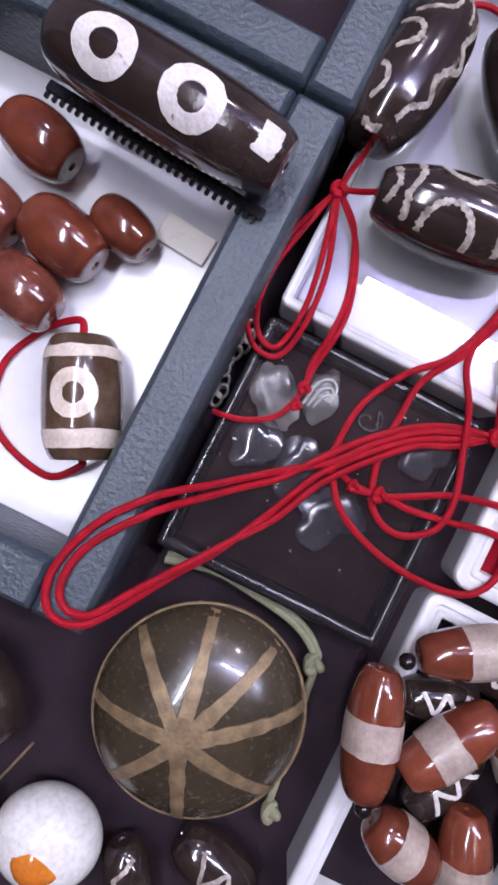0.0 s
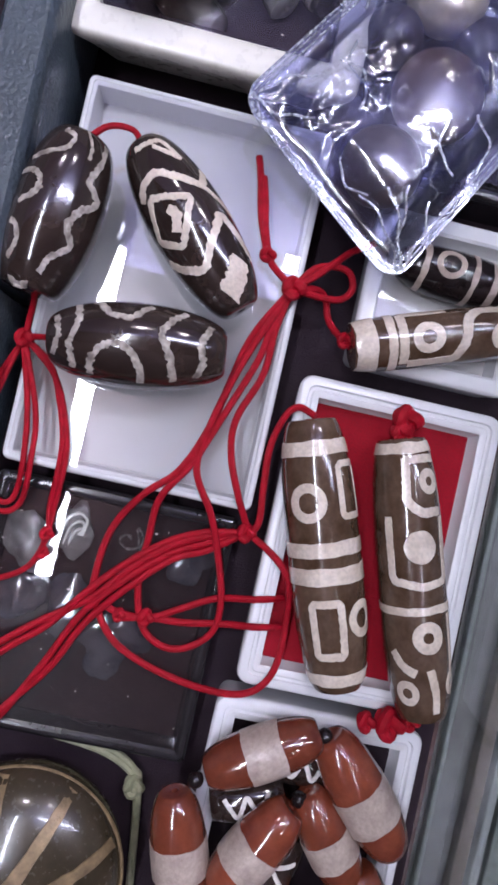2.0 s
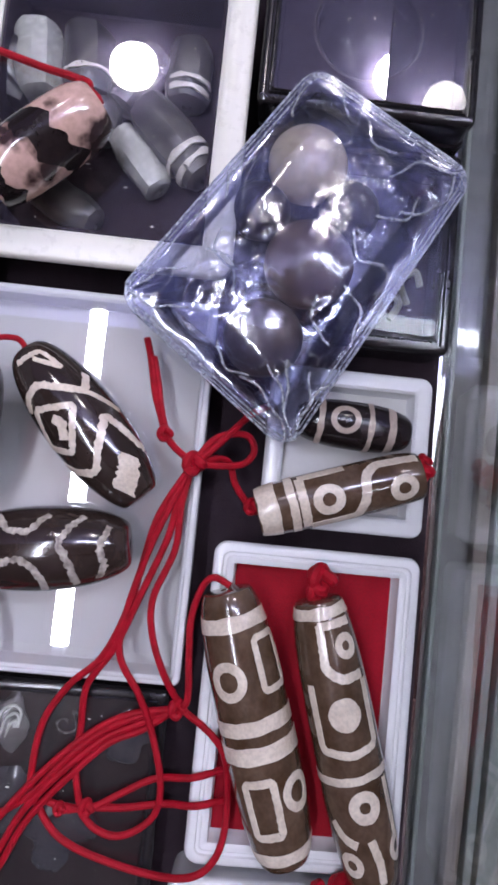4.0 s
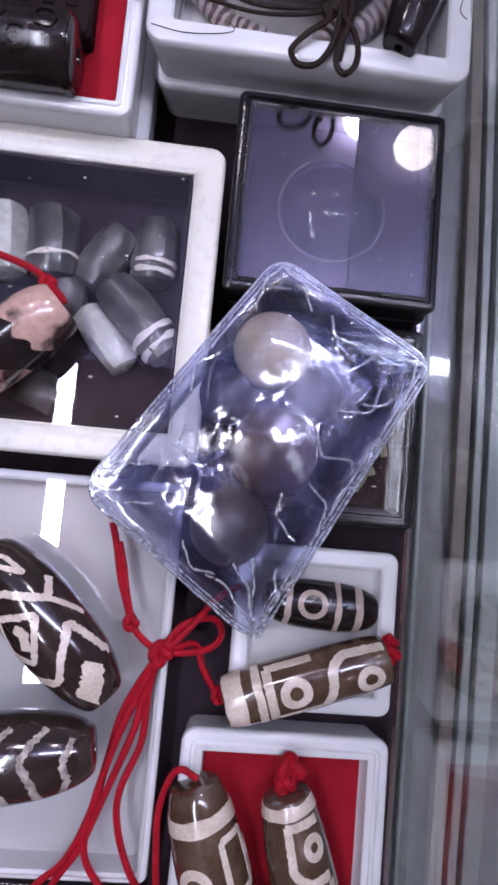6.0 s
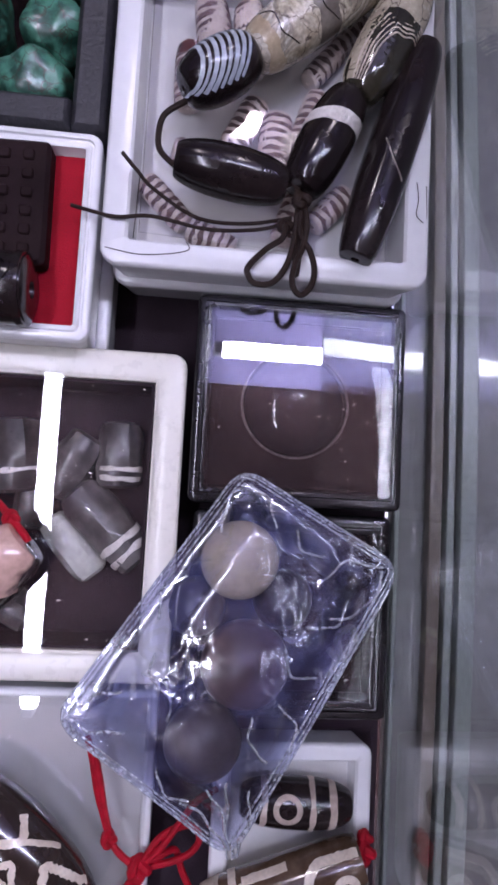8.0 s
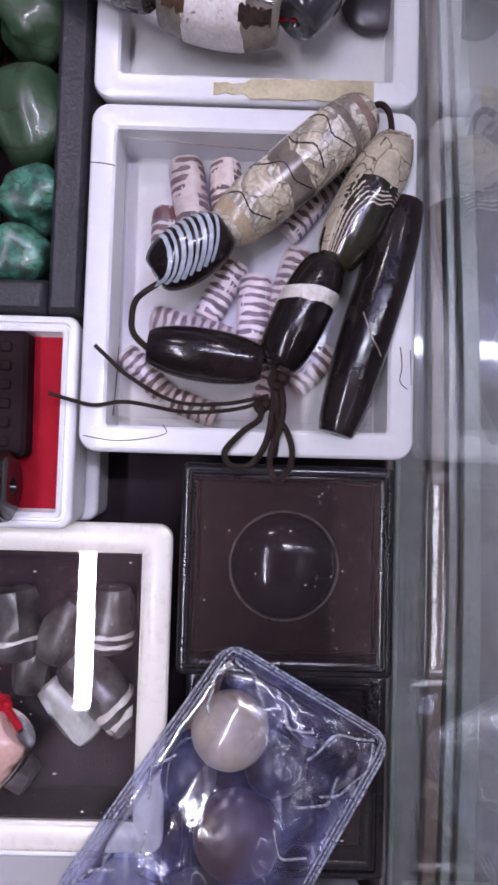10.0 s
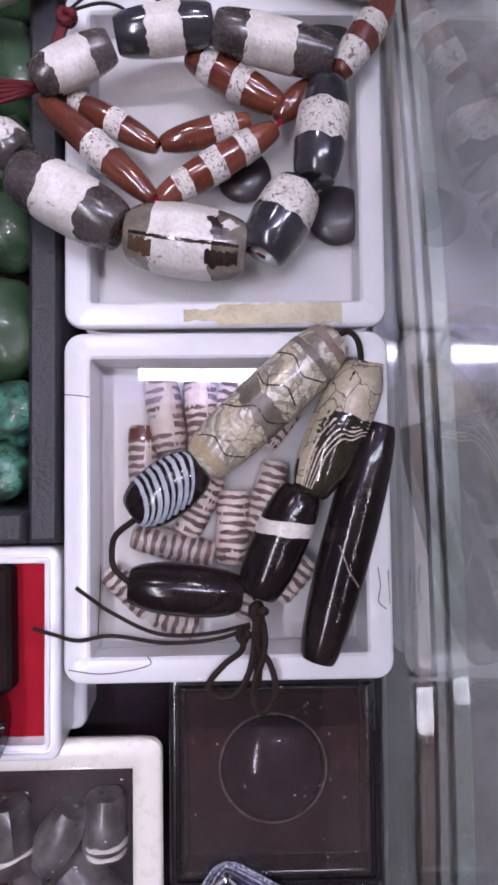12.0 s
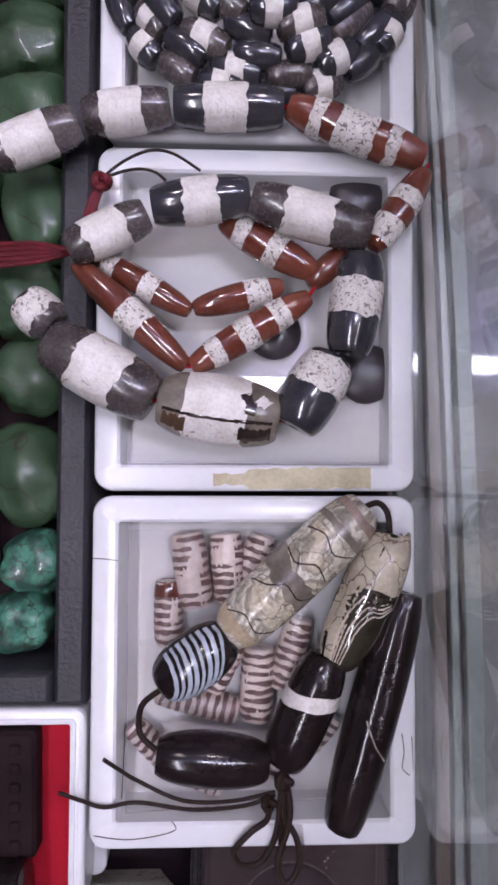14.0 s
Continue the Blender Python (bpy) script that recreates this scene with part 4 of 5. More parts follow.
tape.matrix_world = pose(0.1035, 0.4350, 0.0411, 0, 0, 0.8)
tagged(tape, "yellowed strip of clear tape on a white tray rim", "tape")

# ---- the necklace of banded beads ----


def necklace(name, label, at, group="necklaces"):
    root = new(name)
    root.matrix_world = pose(*(c * MM for c in at))
    return tagged(root, label, "necklace", group)


def strung(root, p, q, z, R, mat, bands, band_mat, z1=None, end=0.6, power=2.6, lift=0.14, jag=0.9, facets=0, seed=0, segs=28, rings=26, lumps=0.0):
    """A bead on a string, with bands of another colour: each a part of the bead."""
    ob, f, L = bead("bead", p, q, z, R, mat, end, power, root, z1, facets=facets, segs=segs, rings=rings, lumps=lumps, seed=seed)
    ob.matrix_basis = root.matrix_world.inverted() @ along(p, q, z, z1)
    for k, (u0, u1) in enumerate(bands):
        part("band", ring_band(f, (u0 - 0.5) * L, (u1 - 0.5) * L, R, jag, lift, seed + k * 2.3 + 1, segs if facets else 54, 4, facets), band_mat, ob)
    return ob


neck = necklace("necklace", "necklace of grey and white banded barrel beads with carnelian beads", (60, 456, 30.5))
M = [(((30.4, 505.9), (54.6, 517.8), 52, 6.6, SLATE, [(0.24, 0.74)], BONE_PLAIN), 0), (((56.2, 519.8), (86.6, 524.1), 53, 7.2, SLATE_DARK, [(0.32, 0.68)], BONE_PLAIN), 1), (((87.3, 522.7), (124.5, 512.3), 53, 7.3, SLATE, [(0.28, 0.68)], BONE_PLAIN), 2),
     (((122.7, 505.9), (118.0, 474.4), 51, 8.3, SLATE_DARK, [(0.28, 0.64)], BONE), 3), (((113.4, 474.0), (100.8, 451.5), 49, 9.4, SLATE_DARK, [(0.06, 0.48)], BONE), 4), (((16.7, 490.2), (26.5, 481.9), 51, 7.4, SLATE, [(0.10, 0.70)], BONE), 5), (((24.8, 477.5), (57.0, 459.2), 51, 9.9, SLATE, [(0.30, 0.70)], BONE_PLAIN), 6)]
for args, k in M:
    strung(neck, *args[:5], args[5], args[6], seed=k * 1.9, end=0.68, jag=1.7)
barrel_bead = strung(neck, (58.3, 459.7), (96.3, 453.9), 47, 11.6, SMOKE_BAND, [(0.22, 0.72)], BONE_PLAIN, facets=8, segs=48, end=0.6, power=2.2, seed=3, jag=1.6)
f8, L8 = barrel(38.44, 11.6, 0.6, 2.2), 38.44
for n, pts, w, mat, lab in (("stripe", [(-17, -3.2), (-6, -3.8), (8, -3.4), (17, -3.0)], 1.1, AGATE, "thin dark stripe"), ("patch", [(-17, -7.5), (-9.5, -8)], 5.5, AGATE_TAN, "brown patch"), ("patch", [(7, -8.5), (17, -8)], 5.5, AGATE, "dark patch"), ("patch", [(7.5, 6), (10, 2), (9.5, -1)], 3.2, AGATE, "dark patch"), ("patch", [(12, 5.5), (15, 3.5)], 4.5, BONE_PLAIN, "pale end")):
    part(n, inlay(f8, 11.6, pts, w, lift=-0.02, rough=0.3), mat, barrel_bead, lab)
C = [((77.8, 519.3), (108.7, 502.1), 45, 5.8, CARNELIAN, [(0.16, 0.30), (0.50, 0.64)]), ((31.5, 503.5), (66.8, 470.6), 47, 5.2, CARNELIAN, [(0.44, 0.62)]), ((38.2, 506.4), (67.9, 489.2), 44, 4.6, CARNELIAN, [(0.06, 0.20), (0.48, 0.64)]), ((68.8, 490.2), (98.1, 498.1), 44, 4.8, CARNELIAN, [(0.58, 0.84)]),
     ((68.3, 470.6), (106.3, 493.8), 47, 5.4, CARNELIAN, [(0.15, 0.26), (0.40, 0.53), (0.68, 0.80)]), ((125.7, 508.0), (142.7, 533.1), 52, 5.4, CARNELIAN, [(0.08, 0.34), (0.52, 0.70)]), ((106.5, 498.2), (119.4, 510.3), 45, 4.4, CARNELIAN, [])]
for k, (p, q, z, R, mat, bands) in enumerate(C):
    strung(neck, p, q, z, R, mat, bands, BONE, end=0.42, power=2.0, jag=0.5, seed=k * 2.7)
for pts in ([(56.1, 459.9, 50), (59.1, 459.3, 48)], [(95.3, 453.9, 47), (98.3, 453.5, 48), (101.4, 452.3, 49)], [(66.5, 470.9, 47), (69.0, 470.9, 47)], [(105.6, 493.5, 47), (107.8, 496.9, 46), (108.7, 502.1, 45)], [(142.3, 532.8, 52), (144.0, 535.8, 51)]):
    cord_part("string", tube(pts, 0.7), RED_CORD, neck)
neck2 = necklace("necklace", "string of white-banded slate beads ending in a carnelian bead", (70, 552, 41.5))
for k, (p, q, R, mat, bands) in enumerate((((4.0, 536.4), (32.0, 548.4), 7.2, SLATE, [(0.22, 0.70)]), ((34.0, 550.2), (61.3, 554.0), 6.9, SLATE, [(0.22, 0.68)]), ((62.4, 554.2), (97.6, 554.4), 7.2, SLATE_DARK, [(0.28, 0.66)]))):
    strung(neck2, p, q, 49, R, mat, bands, BONE_PLAIN, end=0.72, jag=0.9, seed=k * 1.3 + 8)
strung(neck2, (99.2, 555.1), (143.4, 538.9), 49, 6.4, CARNELIAN, [(0.16, 0.26), (0.36, 0.62), (0.72, 0.80)], BONE, end=0.55, seed=21)
cord_part("string", tube([(97, 554.4, 49), (99.2, 555.1, 49)], 0.7), RED_CORD, neck2)
# the knotted red tassel of the necklace, and a thin thread
tassel = new("cord_necklace")
tassel.matrix_world = pose(0.0175, 0.506, 0.0385)
tagged(tassel, "dark red knotted cord at a necklace's end, edge shade in its colour", "cord", "red cords")
for k in range(5):
    cord_part("strand", tube([(29.5, 507.5, 46 + k * 0.5), (18, 505 + k * 1.3, 44 + 0.4 * k), (4, 504 + k * 1.8, 42), (-12, 503 + k * 2.4, 40.5)], 0.9), SHADED_RED_CORD, tassel)
for k in range(3):
    cord_part("strand", tube([(34 + k, 517, 47), (36 + k * 0.9, 523, 48), (39 + k * 0.5, 528, 49)], 1.0), SHADED_RED_CORD, tassel)
cord_part("knot", knot(39.6, 529.2, 49, 3.2), SHADED_RED_CORD, tassel)
cord_part("thread", tube([(40, 530, 50), (47, 535, 51), (55, 538.6, 51), (62.4, 538.3, 50), (71, 534, 48)], 0.5), BLACK_CORD, tassel)
cord_part("thread", tube([(40, 530, 50), (50, 533, 50), (57, 532.5, 49), (62, 528, 48)], 0.5), BLACK_CORD, tassel)
# discs lying in the tray under the necklace
for x, y, r in ((96, 485, 9.5), (128, 471, 10.5), (124.5, 533, 9.5)):
    ob = part("agate_disc", pebble(r, r, 3.4, seed=x, lumps=0.03, sub=3), BALL_DARK)
    ob.matrix_world = pose(x * MM, y * MM, 0.0334)
    tagged(ob, "flat dark purple agate disc in a white tray", "agate disc", "agate discs")

# the heap of small dark necklaces on the far tray: rows of beads in loops
rng = random.Random(4)
for loop in range(6):
    cx, cy, rx, ry, z = 92 + rng.uniform(-3, 3), 606 + rng.uniform(-2, 2), 51 - loop * 6.0, 44 - loop * 5.2, 44 + loop * 2.6
    root = necklace("necklace", "long string of small dark beads with white bands, in a heap", (cx, cy - ry, z - 4.6), "heaped necklaces")
    around = math.pi * (rx + ry)
    count = int(around / 15.5)
    for k in range(count):
        a0, a1 = 2 * math.pi * (k + 0.04) / count, 2 * math.pi * (k + 0.96) / count
        pts = [(cx + rx * math.cos(a) * (1 + 0.05 * math.sin(3 * a + loop)), cy + ry * math.sin(a) * (1 + 0.05 * math.cos(2 * a + loop))) for a in (a0, a1)]
        zz = z + 1.6 * math.sin(5 * a0 + loop)
        strung(root, *pts, zz, 4.6 + 0.5 * (k % 2), SLATE_DARK if k % 3 else SLATE, [(0.3, 0.66)] if k % 2 else [], BONE_PLAIN if k % 4 else PINKISH, segs=14, rings=8, jag=0.4, seed=k + loop * 9)

# ---- green stones in the dark case ----
for k, (x, y, sx, sy, mat) in enumerate(((9, 592, 15, 14, GREEN_STONE), (10, 566, 15, 14.5, GREEN_STONE), (12, 531, 13, 18, GREEN_STONE), (9, 498, 14, 15, GREEN_STONE), (10, 471, 14, 14, GREEN_STONE), (9, 436, 15, 18, GREEN_STONE), (12.5, 405, 11.5, 11, SPOT_STONE), (7, 384.5, 12, 11, SPOT_STONE), (-18, 580, 14, 17, GREEN_STONE), (-20, 545, 15, 16, GREEN_STONE), (-20, 510, 14, 17, GREEN_STONE), (-19, 474, 14, 17, GREEN_STONE), (-20, 440, 13, 15, GREEN_STONE), (-17, 408, 14, 15, SPOT_STONE), (-22, 384, 12, 10, GREEN_STONE), (11, 620, 13, 13, GREEN_STONE))):
    ob = part("turquoise_stone", pebble(sx, sy, 13, seed=k, lumps=0.22, square=0.25), mat)
    ob.matrix_world = pose(x * MM, y * MM, 0.0195, 0, 0, k * 37 % 360 * 0.1)
    tagged(ob, "spotted turquoise stone with dark flecks" if mat is SPOT_STONE else "worn green turquoise stone with dark veins", "stone", "green stones")

# ---- black carvings in the red tray ----
carve = part("carved_block", lofted((-26, 15, -20, 20), [(0.4, 0), (0, 1), (0, 6.8), (1.2, 8)], 2), BLACK_LINER)
carve.matrix_world = pose(0.0045, 0.3335, 0.0331, 0, 0, 1)
tagged(carve, "matt black carved stone block", "carving")
for i in range(5):
    for j in range(6):
        part("stud", slab(-22 + i * 7.2, -18.4 + i * 7.2, -17 + j * 6, -13.6 + j * 6, 7.8, 8.9, 0.4), BLACK_LINER, carve)
roll = part("carved_roll", turned(44, barrel(44, 11, 0.88, 6), rings=12), BLACK_STONE)
roll.matrix_world = pose(-0.0040, 0.3045, 0.0441)
tagged(roll, "glossy black carved cylinder with raised rims", "carving")
for v in (-16, 18.5):
    part("rim", ring_band(barrel(44, 11, 0.88, 6), v, v + 2.2, 11, 0.05, 0.7), BLACK_STONE, roll)
for k in range(4):
    part("scroll", inlay(barrel(44, 11, 0.88, 6), 11, ring(-8 + 7.5 * k, (-4, 3)[k % 2], 3.2), 1.4, True, 0.6), BLACK_STONE, roll)

# ---- stones under the clear lid ----
for k, (p, q, R, mat, band) in enumerate((((-8.4, 268), (-5.5, 243), 8.5, PALE_STONE, 0), ((8.2, 268), (10.9, 243), 9.0, GREY_STONE, 1), ((33, 263.8), (21.5, 243), 7.5, GREY_STONE, 0), ((43.5, 269), (44.1, 246), 7.8, GREY_STONE, 2), ((29.5, 245), (53, 221), 8.2, GREY_STONE, 2), ((22.0, 235), (38, 216), 6.4, PALE_STONE, 0), ((16.3, 247), (15.2, 231), 6.5, GREY_STONE, 0), ((-4, 214), (18, 201), 7.0, GREY_STONE, 0), ((-14, 262), (-17, 240), 7, GREY_STONE, 0))):
    ob, f, L = bead("rough_stone", p, q, 7.4 + R * 0.94, R, mat, 0.72, 3.5, lumps=0.22, seed=k * 2.1, segs=12, rings=8)
    tagged(ob, "pale stone piece under a clear lid" if mat is PALE_STONE else "grey translucent stone piece under a clear lid", "stone", "stones under the lid")
    for i in range(band):
        part("vein", ring_band(f, L * (0.18 + 0.14 * i), L * (0.24 + 0.14 * i), R, 0.9, 0.25, k + i, 24, 2), BONE_PLAIN, ob, "white vein")
dome = part("stone_dome", pebble(18.4, 18.4, 7.6, lumps=0.0, sub=5), DOME)
dome.matrix_world = pose(0.1038, 0.2786, 0.0192)
tagged(dome, "polished dark round stone inside a black box", "stone")
part("rim", tube([(18.8 * math.cos(radians(d)), 18.8 * math.sin(radians(d)), 0.4) for d in range(0, 360, 12)], 0.45, 6, True), SLATE, dome, "pale grey rim")
mark = [("pale_mark", [(118, 190), (121, 196), (118, 200)]), ("pale_mark", [(124, 196), (121, 204), (126, 208), (128, 203)])]
squiggle = new("cord_necklace")
squiggle.matrix_world = pose(0.122, 0.19, 0.0068)
tagged(squiggle, "pale curled cord inside a black box", "cord")
for n, pts in mark:
    cord_part("strand", tube([(x + 4, y - 8, 8) for x, y in pts], 1.3), PALE_CORD, squiggle)

# shell pieces in the black lidded box
for k, (x, y, sx, sy, mat) in enumerate(((7, 33, 6, 9, GREY_STONE), (-6, 26, 7, 10, GREY_STONE), (-4, 9, 8, 8, SLATE_DARK), (27, -2, 9, 12, SLATE_DARK), (46, 32, 8, 8, SLATE_DARK), (12, 8, 8, 10, SLATE_DARK))):
    ob = part("shell_piece", pebble(sx, sy, 1.6, seed=k + 40, lumps=0.55, sub=3), mat)
    ob.matrix_world = pose(x * MM, y * MM, 0.0052, 0, 0, 40 * k)
    tagged(ob, "dull grey shell piece under a clear lid", "shell", "shell pieces")
    if k == 0:
        for o in (0, 1.8, 3.4):
            part("pale_edge", tube([(-4 + o, -5, 1.2), (-2.5 + o, 3 - o, 2.0), (1 + o * 0.5, 6 - o * 1.4, 2.0), (4 - o * 0.3, 4 - o, 1.8), (3.5 - o * 0.4, -1, 1.6)], 0.55, 6), PALE_STONE, ob, "pale shell edge")
spiral = part("shell_spiral", tube([((0.6 + 0.42 * k) * math.cos(k * 0.62), (0.6 + 0.42 * k) * math.sin(k * 0.62) * 0.8, 0.5) for k in range(13)] + [(6, -7, 0.5), (7.5, -11, 0.5)], 0.42, 6), SLATE)
spiral.matrix_world = pose(0.0252, 0.0333, 0.0033)
tagged(spiral, "faint grey spiral shell under a clear lid", "shell", "shell pieces")

# ---- orange beads heaped in the near tray ----
heap = necklace("necklace", "heaped string of orange beads with white bands", (92, -40, 7.5))
for k, (p, q, z, R, u0, u1) in enumerate((((65.3, -25.6), (96.9, -8.0), 26, 8.0, 0.36, 0.68), ((57.5, -33.4), (69.0, -70.0), 25, 8.6, 0.36, 0.62), ((75.4, -58.0), (92.8, -30.1), 28, 8.2, 0.28, 0.58), ((97.2, -26.6), (116.0, -52.0), 24, 8.0, 0.42, 0.70), ((100.0, -8.4), (127.0, -39.0), 25, 9.0, 0.42, 0.72), ((74.2, -74.3), (96.6, -80.1), 25, 8.4, 0.30, 0.62), ((118, -46), (128, -78), 24, 8.4, 0.4, 0.7), ((100, -60), (112, -92), 23, 8.2, 0.4, 0.7))):
    strung(heap, p, q, z, R, ORANGE, [(u0, u1)], PINKISH, end=0.5, power=2.3, jag=0.5, seed=k * 3.3)
for k, (x, y) in enumerate(((63, -28.5), (98.5, -8.5), (70, -72), (95, -28.5))):
    ob = part("spacer", pebble(2.6, 2.6, 2.6, k, 0.1, 2), BLACK_STONE, heap, "small dark spacer bead")
    ob.matrix_basis = heap.matrix_world.inverted() @ pose(x * MM, y * MM, 0.026)
for k, (p, q, R) in enumerate((((70, -40), (92, -32), 7.5), ((98, -44), (88, -70), 7.5), ((84, -22), (106, -22), 7.2))):
    etched_bead(p, q, 16, R, AGATE, "dark agate bead with white chevrons", [zig([(0.2, 4), (0.35, -3), (0.5, 4), (0.65, -3), (0.8, 4)], 1.3)], (), BONE_PLAIN, end=0.6)

# ---- the star stone and what lies round it ----
star = part("star_stone", pebble(32, 32, 17.5, lumps=0.02, sub=5), STAR_STONE)
star.matrix_world = pose(0.0160, -0.0705, 0.0155)
tagged(star, "big round olive stone with gold star bands", "stone")


def over_star(a0, r0, a1, r1, w):
    """A flat band laid over the dome from one polar place to another."""
    bm = bmesh.new()
    rows = []
    for k in range(15):
        t = k / 14
        x0, y0, x1, y1 = r0 * math.cos(a0), r0 * math.sin(a0), r1 * math.cos(a1), r1 * math.sin(a1)
        x, y = x0 + (x1 - x0) * t, y0 + (y1 - y0) * t
        d = math.hypot(x1 - x0, y1 - y0)
        nx, ny = -(y1 - y0) / d, (x1 - x0) / d
        h = w / 2 * (1.25 - 0.5 * t + 0.3 * noise.noise(Vector((x, y, 0)) * 0.3))
        row = []
        for o, lift in ((-h - 0.2, -0.4), (-h, 0.25), (0, 0.3), (h, 0.25), (h + 0.2, -0.4)):
            px, py = x + nx * o, y + ny * o
            z = 17.5 * math.sqrt(max(0.0, 1 - (px * px + py * py) / 32.3 ** 2)) + lift
            row.append(bm.verts.new((px * MM, py * MM, z * MM)))
        rows.append(row)
    for p, q in zip(rows, rows[1:]):
        for i in range(4):
            bm.faces.new((p[i], p[i + 1], q[i + 1], q[i]))
    return bm


for k, deg in enumerate((30, 68, 108, 150, 195, 240, 285, 340)):
    part("gold_band", over_star(math.atan2(-7, -5), 6, radians(deg), 31.2, 3.9), GOLD, star)
part("gold_rim", tube([(31.9 * math.cos(radians(d)), 31.9 * math.sin(radians(d)), 2.2) for d in range(0, 360, 15)], 0.6, 6, True), GOLD, star)
pale = new("cord_necklace")
pale.matrix_world = pose(0.03, -0.036, -0.001)
tagged(pale, "pale greenish twisted cord beside the star stone", "cord")
for o in (0, 1.8):
    cord_part("strand", tube([(-14, -38 + o, 2), (2, -34 + o, 4), (18, -35 + o, 4), (34, -38 + o, 3), (44, -44 + o, 2), (47, -52 + o, 1), (53, -96, 1)], 1.3), PALE_CORD, pale)
cord_part("knot", knot(45, -47, 3, 3.4), PALE_CORD, pale)
cord_part("knot", knot(54, -96, 2.4, 3.2), PALE_CORD, pale)
egg = part("porcelain_egg", pebble(17, 15, 13, lumps=0.0, sub=4), EGG_WHITE)
egg.matrix_world = pose(-0.0075, -0.1275, 0.011)
tagged(egg, "white polished stone egg with an orange middle", "stone")
yolk = part("orange_middle", pebble(7.5, 6.5, 4.0, 2, 0.12, 3), EGG_ORANGE, egg, "orange amber middle")
yolk.matrix_basis = pose(0, -0.002, 0.0098)
for k, (p, q, R, mat) in enumerate((((-62, -88), (-34, -108), 13, AGATE), ((30, -112), (58, -120), 9, AGATE), ((14, -122), (28, -140), 8, AGATE), ((-46, -128), (-26, -142), 10, CARNELIAN), ((44, -128), (66, -132), 8, SLATE_DARK))):
    ob = bead("agate_bead", p, q, FLOOR + R, R, mat, 0.5, 2.2)[0]
    tagged(ob, "dark red stone bead on the case floor" if mat is CARNELIAN else "dark brown agate bead on the case floor", "bead", "loose agate beads")
    if mat is AGATE:
        f = barrel(length(p, q), R, 0.5, 2.2)
        part("zigzag_line", inlay(f, R, [(-8, 5), (-3, -4), (2, 5), (7, -4)], 1.3), ETCH, ob)
pin = part("brass_pin", tube([(-37, -138, 15), (-30, -120, 17), (-24, -100, 19)], 0.4), GOLD)
tagged(pin, "thin brass pin leaning on a bead", "pin")

# ---- the leatherette case by the near edge ----
etched_bead((-99, 78.4), (-31.5, 73.6), 49.6, 11.6, AGATE, "long dark agate bead with bright white eyes", [eye(0.26, -2.5, 6.0, 4.6), eye(0.62, -2.5, 6.0, 4.6), zig([(0.92, -6), (0.93, -1), (0.92, 4)], 5.5, "white_patch")], (), BONE_PLAIN, end=0.6, power=3.2)
etched_bead((-66, 13.5), (-49.5, -19.5), 19.5, 12, AGATE_TAN, "brown and cream agate bead with one eye", [eye(0.48, 0, 5.2, 4.0)], [(0.10, 0.20), (0.76, 0.90)], CREAM, end=0.7, power=3)
for k, (x, y, R, mat) in enumerate(((-106, 62, 10, ORANGE), (-86, 38, 10.5, ORANGE), (-90, 18, 10, CARNELIAN), (-72, 50, 8, ORANGE), (-112, 36, 10, CARNELIAN), (-112, 8, 9, ORANGE))):
    ob = bead("agate_bead", (x - R * 1.2, y + 3), (x + R * 1.2, y - 3), 7.4 + R, R, mat, 0.55, 2.2)[0]
    tagged(ob, "orange carnelian bead on a white lining", "bead", "carnelian beads in the case")
label_card = part("label_card", slab(-9, 9, -5, 5, 0, 1.4, 0.3), IVORY)
label_card.matrix_world = pose(-0.055, 0.058, 0.0075, 0, 0, -4)
tagged(label_card, "small blank cream card", "card")
comb = part("toothed_strip", slab(-34, 34, -1.6, 1.6, 0, 1.5, 0.2), BLACK)
comb.matrix_world = pose(-0.066, 0.0665, 0.0385, 0, 0, -4)
tagged(comb, "thin black toothed strip along a case rail", "strip")
for k in range(28):
    part("tooth", slab(-33.6 + 2.4 * k, -32.4 + 2.4 * k, -3.4, -1.4, 0.1, 1.2, 0.15), BLACK, comb)
tail = new("cord_necklace")
tail.matrix_world = pose(-0.066, 0.0135, 0.0065)
tagged(tail, "red cord through a bead in the leatherette case", "cord", "red cords")
cord_part("strand", tube([(-66, 13.5, 19.5), (-70, 18, 18), (-82, 10, 9), (-88, -6, 8.2), (-80, -24, 8.2), (-60, -30, 9), (-50, -22, 16), (-49.5, -19.5, 19.5)], 1.2), RED_CORD, tail)

